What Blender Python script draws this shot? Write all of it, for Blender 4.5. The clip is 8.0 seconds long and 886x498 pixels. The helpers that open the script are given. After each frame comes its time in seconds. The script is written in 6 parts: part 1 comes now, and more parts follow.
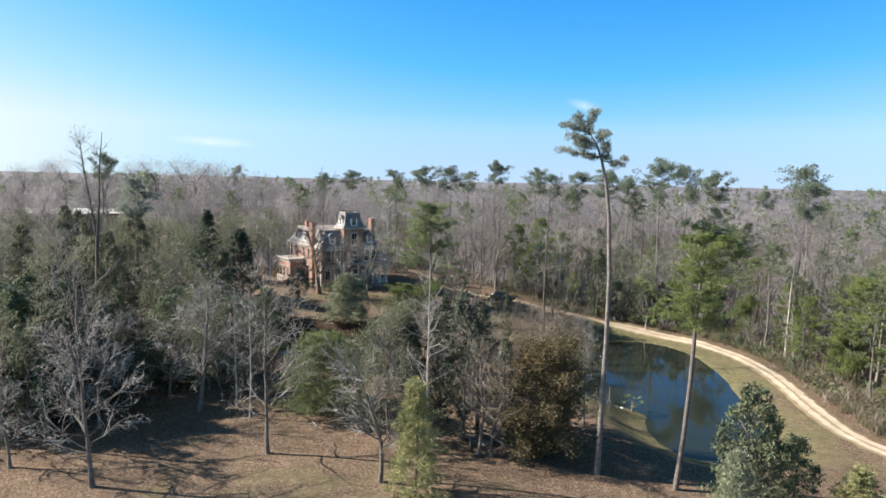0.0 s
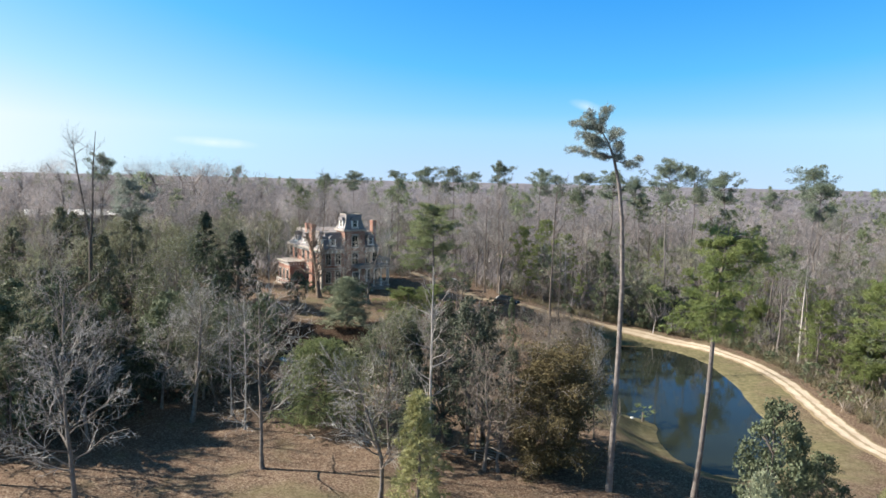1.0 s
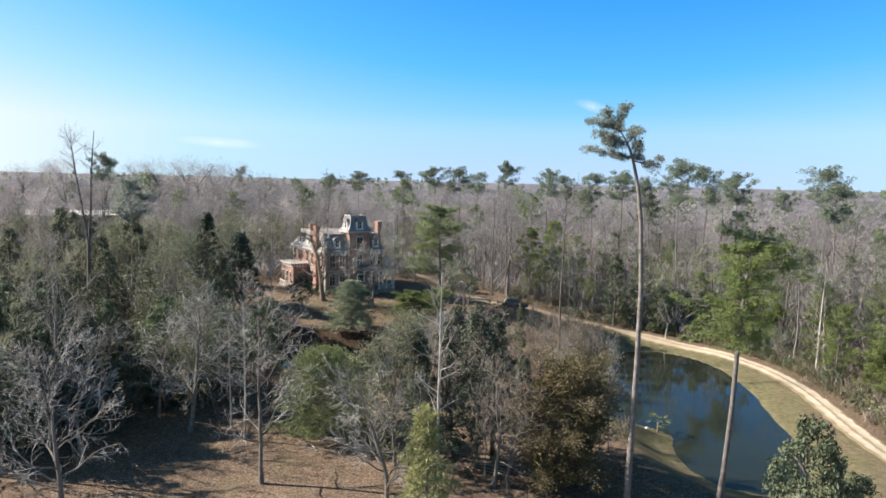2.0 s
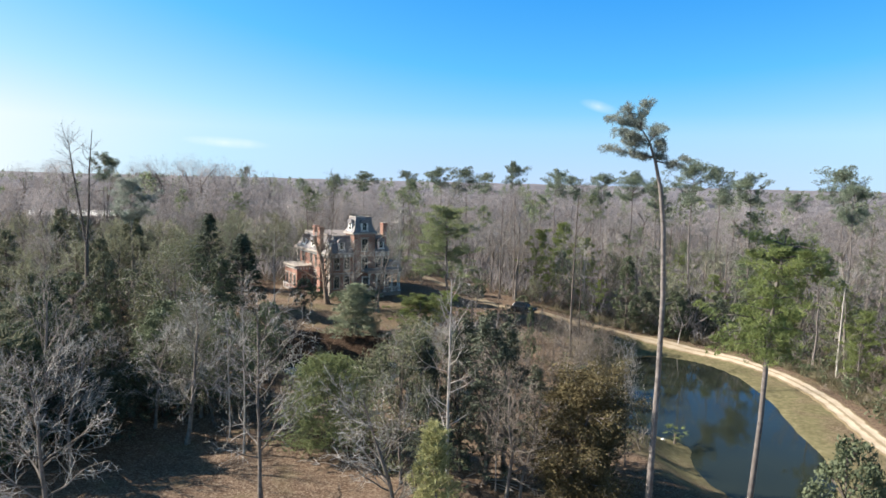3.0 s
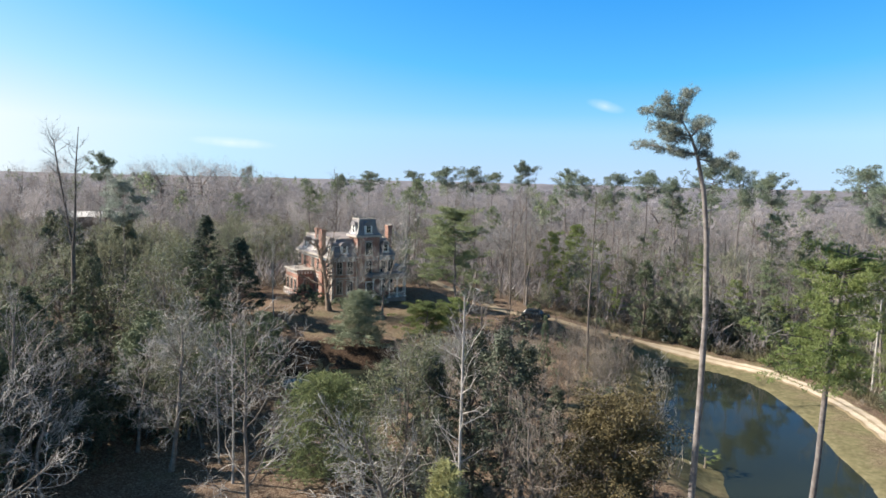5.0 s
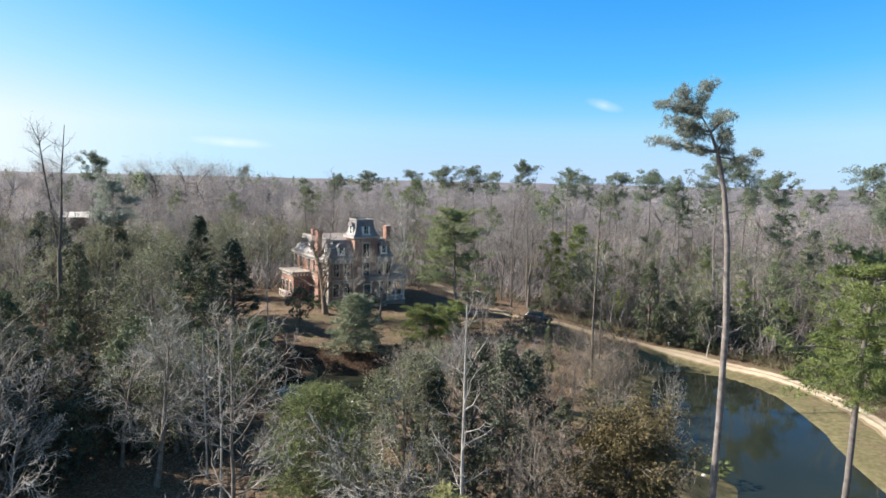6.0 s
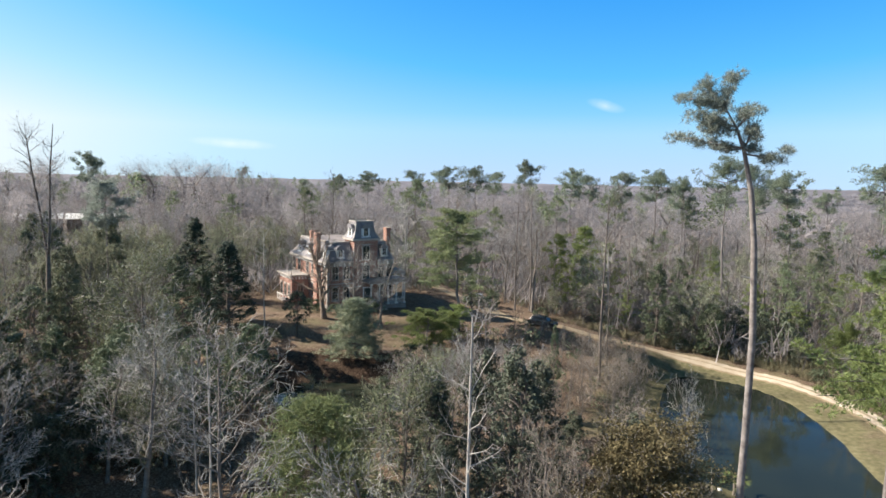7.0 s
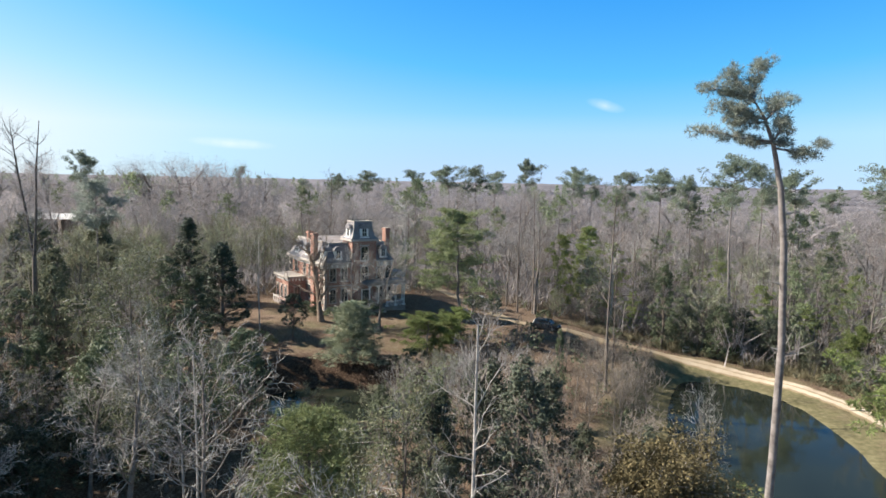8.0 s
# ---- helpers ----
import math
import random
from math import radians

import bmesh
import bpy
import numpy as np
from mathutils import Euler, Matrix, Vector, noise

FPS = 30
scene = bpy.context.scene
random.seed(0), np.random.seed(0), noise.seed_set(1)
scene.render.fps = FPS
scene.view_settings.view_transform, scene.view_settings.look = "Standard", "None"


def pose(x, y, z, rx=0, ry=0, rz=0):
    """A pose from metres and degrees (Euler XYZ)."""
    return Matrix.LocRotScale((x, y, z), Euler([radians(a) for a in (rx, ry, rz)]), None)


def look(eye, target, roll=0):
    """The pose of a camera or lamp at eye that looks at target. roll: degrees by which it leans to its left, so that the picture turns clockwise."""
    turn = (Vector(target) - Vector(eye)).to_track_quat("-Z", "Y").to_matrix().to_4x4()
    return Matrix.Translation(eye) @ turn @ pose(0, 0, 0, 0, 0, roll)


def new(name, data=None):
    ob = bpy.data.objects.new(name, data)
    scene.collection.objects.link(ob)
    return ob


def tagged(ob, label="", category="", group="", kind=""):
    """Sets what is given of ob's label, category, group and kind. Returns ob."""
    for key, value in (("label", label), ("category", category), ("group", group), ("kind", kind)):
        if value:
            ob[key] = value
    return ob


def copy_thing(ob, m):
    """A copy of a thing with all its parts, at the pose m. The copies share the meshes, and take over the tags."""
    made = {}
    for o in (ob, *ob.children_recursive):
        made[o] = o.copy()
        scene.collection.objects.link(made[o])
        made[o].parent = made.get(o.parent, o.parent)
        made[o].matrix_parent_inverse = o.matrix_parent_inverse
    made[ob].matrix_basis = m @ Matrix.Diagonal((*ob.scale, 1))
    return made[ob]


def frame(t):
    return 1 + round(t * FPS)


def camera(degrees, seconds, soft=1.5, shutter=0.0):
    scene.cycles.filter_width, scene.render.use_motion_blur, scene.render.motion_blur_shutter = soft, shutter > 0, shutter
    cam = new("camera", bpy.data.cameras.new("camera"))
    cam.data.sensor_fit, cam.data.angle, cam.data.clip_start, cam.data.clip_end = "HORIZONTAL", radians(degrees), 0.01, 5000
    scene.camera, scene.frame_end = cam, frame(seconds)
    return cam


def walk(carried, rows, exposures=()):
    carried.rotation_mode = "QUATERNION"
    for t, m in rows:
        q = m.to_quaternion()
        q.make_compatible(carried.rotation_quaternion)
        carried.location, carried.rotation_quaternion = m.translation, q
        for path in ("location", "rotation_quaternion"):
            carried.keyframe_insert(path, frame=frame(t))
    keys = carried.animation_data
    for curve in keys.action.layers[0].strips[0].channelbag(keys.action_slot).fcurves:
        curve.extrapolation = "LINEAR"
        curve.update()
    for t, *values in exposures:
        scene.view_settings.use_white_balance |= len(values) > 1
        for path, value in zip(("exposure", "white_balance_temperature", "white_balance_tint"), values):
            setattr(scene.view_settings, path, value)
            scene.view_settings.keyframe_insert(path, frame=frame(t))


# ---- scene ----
cam = camera(68.0, 8.0, soft=1.6)
PATH = [
    (0, (1.325, -2.67, 25.95), (1.240, -0.683, 25.74), 1.30),
    (0.5, (1.231, -1.134, 25.965), (1.143, 0.853, 25.756), 1.30),
    (1, (1.068, 0.342, 25.997), (0.976, 2.329, 25.789), 1.30),
    (1.5, (0.857, 1.764, 26.036), (0.757, 3.751, 25.828), 1.32),
    (3, (0.117, 6.198, 26.138), (-0.006, 8.184, 25.93), 1.38),
    (3.5, (-0.130, 7.738, 26.158), (-0.263, 9.722, 25.949), 1.40),
    (4, (-0.320, 9.254, 26.17), (-0.458, 11.238, 25.961), 1.40),
    (4.5, (-0.477, 10.741, 26.176), (-0.619, 12.725, 25.968), 1.38),
    (6, (-0.943, 15.356, 26.19), (-1.081, 17.34, 25.98), 1.28),
    (6.5, (-1.100, 16.877, 26.185), (-1.241, 18.861, 25.975), 1.23),
    (7, (-1.262, 18.407, 26.14), (-1.404, 20.391, 25.932), 1.19),
    (7.5, (-1.431, 19.918, 26.067), (-1.578, 21.902, 25.859), 1.16),
    (8, (-1.617, 21.353, 25.98), (-1.758, 23.337, 25.772), 1.16),
]
EXPOSURE = 1.0
walk(cam, [(t, look(eye, target, roll)) for t, eye, target, roll in PATH], exposures=[(0, EXPOSURE), (8, EXPOSURE)])

# ---- daylight ----
SUN = Vector((-0.80, 0.05, 0.53)).normalized()
world = bpy.data.worlds.new("winter_sky")
scene.world = world
world.use_nodes = True
wn = world.node_tree
sky = wn.nodes.new("ShaderNodeTexSky")
sky.sky_type, sky.sun_disc = "NISHITA", False
sky.sun_elevation = math.asin(SUN.z)
sky.sun_rotation = math.atan2(SUN.x, SUN.y)
sky.air_density, sky.dust_density, sky.ozone_density = 1.0, 0.45, 3.0
bright = wn.nodes.new("ShaderNodeRGBToBW")
span = wn.nodes.new("ShaderNodeMapRange")
span.inputs["From Min"].default_value, span.inputs["From Max"].default_value = 0.0, 7.0
azure = wn.nodes.new("ShaderNodeValToRGB")
for i, (at, c) in enumerate(((0.0, (0.0, 0.0, 0.0)), (0.15, (0.03, 0.06, 0.10)), (0.29, (0.06, 0.21, 0.44)), (0.36, (0.05, 0.36, 0.92)), (0.51, (0.12, 0.525, 0.97)), (0.74, (0.42, 0.76, 1.0)), (1.0, (0.86, 0.95, 1.0)))):
    e = azure.color_ramp.elements[i] if i < 2 else azure.color_ramp.elements.new(at)
    e.position, e.color = at, (*c, 1)
way, split, raised, join = (wn.nodes.new("ShaderNode" + k) for k in ("TexCoord", "SeparateXYZ", "Math", "CombineXYZ"))
raised.operation, raised.inputs[1].default_value = "MAXIMUM", 0.07
wn.links.new(way.outputs["Generated"], split.inputs[0])
wn.links.new(split.outputs[2], raised.inputs[0])
for i, o in enumerate((split.outputs[0], split.outputs[1], raised.outputs[0])):
    wn.links.new(o, join.inputs[i])
wn.links.new(join.outputs[0], sky.inputs[0])
wn.links.new(sky.outputs[0], bright.inputs[0])
wn.links.new(bright.outputs[0], span.inputs["Value"])
wn.links.new(span.outputs[0], azure.inputs[0])
haze, near_rim = wn.nodes.new("ShaderNodeMix"), wn.nodes.new("ShaderNodeMapRange")
haze.data_type, haze.blend_type = "RGBA", "LIGHTEN"
haze.inputs["B"].default_value = (0.55, 0.72, 0.94, 1)
for k, v in (("From Min", 0.0), ("From Max", 0.10), ("To Min", 0.9), ("To Max", 0.0)):
    near_rim.inputs[k].default_value = v
wn.links.new(split.outputs[2], near_rim.inputs["Value"])
wn.links.new(near_rim.outputs[0], haze.inputs["Factor"])
wn.links.new(azure.outputs[0], haze.inputs["A"])
wn.links.new(haze.outputs["Result"], wn.nodes["Background"].inputs["Color"])
wn.nodes["Background"].inputs["Strength"].default_value = 0.535
sun = new("sun", bpy.data.lights.new("sun", "SUN"))
sun.data.energy, sun.data.angle, sun.data.color = 5.6, radians(0.5), (1.0, 0.91, 0.79)
sun.matrix_world = look(SUN * 300, (0, 0, 0))


# ---- materials ----
def surface(name, low, high, size=3.0, fine=40.0, rough=0.85, bump=0.25, vary=0.25, island=0.0, thin=0.0, spec=0.25, metal=0.0):
    """A procedural surface: two colours mixed by noise at two scales, varied from thing to thing and piece to piece."""
    m = bpy.data.materials.new(name)
    m.use_nodes = True
    t = m.node_tree
    n, l = t.nodes, t.links
    b = n["Principled BSDF"]
    co = n.new("ShaderNodeTexCoord")
    big, small = n.new("ShaderNodeTexNoise"), n.new("ShaderNodeTexNoise")
    big.inputs["Scale"].default_value, small.inputs["Scale"].default_value = 1.0 / size, fine
    big.inputs["Detail"].default_value, small.inputs["Detail"].default_value = 5, 3
    for q in (big, small):
        l.new(co.outputs["Object"], q.inputs["Vector"])
    add = n.new("ShaderNodeMath")
    add.operation = "MULTIPLY_ADD"
    l.new(small.outputs["Fac"], add.inputs[0])
    add.inputs[1].default_value = 0.5
    l.new(big.outputs["Fac"], add.inputs[2])
    ramp = n.new("ShaderNodeValToRGB")
    ramp.color_ramp.elements[0].position, ramp.color_ramp.elements[1].position = 0.5, 1.0
    ramp.color_ramp.elements[0].color, ramp.color_ramp.elements[1].color = (*low, 1), (*high, 1)
    l.new(add.outputs[0], ramp.inputs[0])
    info, tone, geo = n.new("ShaderNodeObjectInfo"), n.new("ShaderNodeAttribute"), n.new("ShaderNodeNewGeometry")
    tone.attribute_name = "tone"
    mix = n.new("ShaderNodeMath")
    l.new(info.outputs["Random"], mix.inputs[0])
    l.new(tone.outputs["Fac"], mix.inputs[1])
    wrap = n.new("ShaderNodeMath")
    wrap.operation = "FRACT"
    l.new(mix.outputs[0], wrap.inputs[0])
    val = n.new("ShaderNodeMapRange")
    val.inputs["To Min"].default_value, val.inputs["To Max"].default_value = 1 - vary, 1 + vary
    l.new(wrap.outputs[0], val.inputs["Value"])
    out = val.outputs[0]
    if island:
        each = n.new("ShaderNodeMapRange")
        each.inputs["To Min"].default_value, each.inputs["To Max"].default_value = 1 - island, 1 + island
        l.new(geo.outputs["Random Per Island"], each.inputs["Value"])
        mul = n.new("ShaderNodeMath")
        mul.operation = "MULTIPLY"
        l.new(out, mul.inputs[0]), l.new(each.outputs[0], mul.inputs[1])
        out = mul.outputs[0]
    hue = n.new("ShaderNodeHueSaturation")
    l.new(ramp.outputs[0], hue.inputs["Color"]), l.new(out, hue.inputs["Value"])
    l.new(hue.outputs[0], b.inputs["Base Color"])
    b.inputs["Roughness"].default_value, b.inputs["Metallic"].default_value = rough, metal
    b.inputs["Specular IOR Level"].default_value = spec
    if bump:
        bp = n.new("ShaderNodeBump")
        bp.inputs["Strength"].default_value, bp.inputs["Distance"].default_value = bump, 0.03
        l.new(add.outputs[0], bp.inputs["Height"]), l.new(bp.outputs[0], b.inputs["Normal"])
    if thin:
        tr, mx = n.new("ShaderNodeBsdfTranslucent"), n.new("ShaderNodeMixShader")
        mx.inputs[0].default_value = thin
        l.new(hue.outputs[0], tr.inputs["Color"])
        l.new(b.outputs[0], mx.inputs[1]), l.new(tr.outputs[0], mx.inputs[2])
        l.new(mx.outputs[0], n["Material Output"].inputs["Surface"])
    return m


BARK = surface("grey_bark", (0.08, 0.064, 0.055), (0.20, 0.17, 0.15), 0.5, 9, vary=0.25)
LAWN_BARK = surface("grey_brown_bark", (0.105, 0.088, 0.077), (0.27, 0.238, 0.212), 0.5, 9, vary=0.12)
OAK_BARK = surface("lit_brown_oak_bark", (0.12, 0.09, 0.068), (0.26, 0.20, 0.155), 0.5, 9, vary=0.1)
DARK_BARK = surface("dark_oak_bark", (0.05, 0.04, 0.035), (0.13, 0.105, 0.09), 0.5, 9, vary=0.1)
PALE_BARK = surface("pale_bark", (0.26, 0.24, 0.22), (0.47, 0.44, 0.41), 0.6, 8, vary=0.12)
TWIG = surface("twig_bark", (0.255, 0.236, 0.226), (0.43, 0.40, 0.385), 1.5, 6, bump=0, vary=0.2, island=0.2, thin=0.2)
# Mauve-grey and translucent: distance haze is put into the far twigs' colour.
FAR_TWIG = surface("haze_tinted_twigs", (0.245, 0.224, 0.226), (0.385, 0.355, 0.355), 3.0, 2, bump=0, vary=0.3, island=0.15, thin=0.4)
DISTANT_TWIG = surface("haze_mauve_twigs", (0.20, 0.186, 0.198), (0.31, 0.292, 0.305), 3.0, 2, bump=0, vary=0.25, island=0.2, thin=0.4)
BROWN_TWIG = surface("grey_brown_twigs", (0.155, 0.131, 0.109), (0.31, 0.27, 0.232), 1.5, 6, bump=0, vary=0.2, island=0.3)
PALE_TWIG = surface("pale_twig_bark", (0.30, 0.28, 0.258), (0.505, 0.48, 0.448), 1.5, 6, bump=0, vary=0.15, island=0.3)
PINE_BARK = surface("pine_bark", (0.115, 0.099, 0.092), (0.25, 0.222, 0.208), 0.4, 7, vary=0.15, bump=0.5)
NEEDLE = surface("pine_needles", (0.14, 0.172, 0.10), (0.25, 0.288, 0.17), 1.2, 4, rough=0.6, bump=0, vary=0.25, island=0.35, thin=0.4)
DRY_NEEDLE = surface("dull_pine_needles", (0.21, 0.24, 0.21), (0.37, 0.405, 0.36), 1.2, 4, rough=0.6, bump=0, vary=0.1, island=0.35, thin=0.55)
# Paler, greyer copy of NEEDLE: haze on skyline pines put into the colour.
SKY_NEEDLE = surface("grey_green_pine_needles", (0.15, 0.185, 0.135), (0.275, 0.32, 0.235), 1.2, 4, rough=0.6, bump=0, vary=0.2, island=0.3, thin=0.35)
SOFT_NEEDLE = surface("soft_green_needles", (0.20, 0.235, 0.12), (0.34, 0.38, 0.21), 1.2, 4, rough=0.65, bump=0, vary=0.15, island=0.3, thin=0.35)
YELLOW_NEEDLE = surface("yellow_green_needles", (0.15, 0.188, 0.07), (0.27, 0.315, 0.125), 1.2, 4, rough=0.6, bump=0, vary=0.2, island=0.35, thin=0.45)
# Paler copy of LEAF: distance haze put into the woodland evergreens' colour.
FAR_LEAF = surface("haze_paled_evergreen_leaves", (0.10, 0.118, 0.078), (0.205, 0.228, 0.15), 1.5, 3, rough=0.55, bump=0, vary=0.3, island=0.4, thin=0.25, spec=0.22)
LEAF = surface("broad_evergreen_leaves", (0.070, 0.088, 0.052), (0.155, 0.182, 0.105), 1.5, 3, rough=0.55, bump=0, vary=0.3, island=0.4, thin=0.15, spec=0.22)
# Darker copy of LEAF: deep shade in the thicket put into the colour.
SHADE_LEAF = surface("shade_darkened_leaves", (0.05, 0.06, 0.042), (0.118, 0.132, 0.09), 1.5, 3, rough=0.55, bump=0, vary=0.2, island=0.45, thin=0.1, spec=0.25)
DARK_LEAF = surface("dark_evergreen_leaves", (0.032, 0.045, 0.032), (0.08, 0.098, 0.066), 1.5, 3, rough=0.55, bump=0, vary=0.1, island=0.4, thin=0.1, spec=0.22)
GREY_LEAF = surface("grey_green_leaves", (0.11, 0.12, 0.07), (0.23, 0.24, 0.145), 1.5, 3, rough=0.6, bump=0, vary=0.15, island=0.45, thin=0.25, spec=0.15)
OLIVE = surface("olive_leaves", (0.10, 0.108, 0.066), (0.20, 0.208, 0.128), 1.5, 3, rough=0.5, bump=0, vary=0.15, island=0.4, thin=0.2)
CEDAR = surface("cedar_sprays", (0.185, 0.21, 0.14), (0.33, 0.355, 0.24), 1.0, 3, rough=0.75, bump=0, vary=0.2, island=0.3, thin=0.15)
YOUNG_CEDAR = surface("young_cedar_sprays", (0.16, 0.19, 0.085), (0.29, 0.325, 0.155), 1.0, 3, rough=0.75, bump=0, vary=0.1, island=0.3, thin=0.25)
LIME = surface("yellow_green_sprays", (0.27, 0.275, 0.12), (0.43, 0.425, 0.22), 1.0, 3, rough=0.75, bump=0, vary=0.15, island=0.3, thin=0.3)
BRONZE = surface("dry_bronze_leaves", (0.105, 0.086, 0.044), (0.198, 0.162, 0.083), 1.2, 3, rough=0.8, bump=0, vary=0.15, island=0.4, thin=0.2)
BRUSH = surface("dry_brush", (0.18, 0.152, 0.126), (0.34, 0.295, 0.25), 2.0, 3, bump=0, vary=0.25, island=0.3, thin=0.3)
# Blue-mauve tint puts distance haze into the canopy colour.
CANOPY = surface("hazed_winter_canopy", (0.13, 0.122, 0.136), (0.215, 0.202, 0.216), 9.0, 0.6, bump=0, vary=0.2)
OLIVE_TWIG = surface("olive_leafy_twigs", (0.155, 0.16, 0.11), (0.285, 0.292, 0.205), 2.0, 3, bump=0, vary=0.25, island=0.35, thin=0.3)
OLIVE_BRUSH = surface("olive_brush", (0.13, 0.115, 0.07), (0.25, 0.225, 0.145), 2.0, 3, bump=0, vary=0.3, island=0.3, thin=0.2)
PALM = surface("palmetto_leaf", (0.10, 0.13, 0.04), (0.22, 0.25, 0.09), 0.6, 8, rough=0.5, bump=0, island=0.2, thin=0.2)


def brick_surface():
    m = surface("old_red_brick", (0.29, 0.14, 0.108), (0.45, 0.245, 0.20), 1.4, 12, rough=0.9, vary=0.06)
    t = m.node_tree
    n, l = t.nodes, t.links
    tex = n.new("ShaderNodeTexBrick")
    tex.inputs["Scale"].default_value = 1.0
    tex.inputs["Brick Width"].default_value, tex.inputs["Row Height"].default_value = 0.22, 0.076
    tex.inputs["Mortar Size"].default_value = 0.006
    tex.inputs["Mortar"].default_value = (0.42, 0.36, 0.30, 1)
    tex.inputs["Color2"].default_value = (0.22, 0.10, 0.07, 1)
    co, sep, com, add = n.new("ShaderNodeTexCoord"), n.new("ShaderNodeSeparateXYZ"), n.new("ShaderNodeCombineXYZ"), n.new("ShaderNodeMath")
    l.new(co.outputs["Object"], sep.inputs[0])
    l.new(sep.outputs[0], add.inputs[0]), l.new(sep.outputs[1], add.inputs[1])
    l.new(add.outputs[0], com.inputs[0]), l.new(sep.outputs[2], com.inputs[1])
    l.new(com.outputs[0], tex.inputs["Vector"])
    hue = [q for q in n if q.type == "HUE_SAT"][0]
    l.new(hue.outputs[0], tex.inputs["Color1"])
    l.new(tex.outputs["Color"], n["Principled BSDF"].inputs["Base Color"])
    return m


BRICK = brick_surface()
SLATE = surface("weathered_slate", (0.15, 0.138, 0.145), (0.30, 0.28, 0.285), 1.2, 6, rough=0.55, vary=0.05)
TRIM = surface("old_cream_paint", (0.33, 0.295, 0.265), (0.50, 0.455, 0.41), 0.8, 14, rough=0.6, vary=0.04)
WHITE = surface("white_paint", (0.66, 0.65, 0.62), (0.82, 0.81, 0.78), 0.8, 14, rough=0.5, vary=0.03)
TIN = surface("flat_tin_roof", (0.20, 0.17, 0.16), (0.33, 0.29, 0.27), 2.0, 3, rough=0.6, vary=0.05)
GLASS = surface("dark_window_glass", (0.015, 0.018, 0.022), (0.03, 0.035, 0.04), 1.0, 2, rough=0.06, bump=0, vary=0, spec=0.6)
DARK_WOOD = surface("dark_green_shutter", (0.03, 0.04, 0.035), (0.06, 0.07, 0.06), 0.5, 12, rough=0.6, vary=0.05)
CAR_PAINT = surface("dark_grey_car_paint", (0.018, 0.02, 0.024), (0.03, 0.032, 0.037), 2.0, 30, rough=0.25, bump=0, vary=0.02, spec=0.6)
VAN_PAINT = surface("white_car_paint", (0.68, 0.68, 0.67), (0.78, 0.78, 0.77), 2.0, 30, rough=0.25, bump=0, vary=0.02, spec=0.5)
RUBBER = surface("tyre_rubber", (0.02, 0.02, 0.02), (0.035, 0.035, 0.035), 0.3, 40, vary=0)
CHROME = surface("wheel_metal", (0.45, 0.45, 0.46), (0.6, 0.6, 0.6), 0.3, 30, rough=0.3, bump=0, vary=0, metal=0.9)
LENS = surface("lamp_lens", (0.6, 0.6, 0.58), (0.75, 0.75, 0.72), 0.3, 30, rough=0.15, bump=0, vary=0, spec=0.6)
RED_LENS = surface("red_lamp_lens", (0.30, 0.02, 0.02), (0.40, 0.03, 0.03), 0.3, 30, rough=0.15, bump=0, vary=0, spec=0.6)


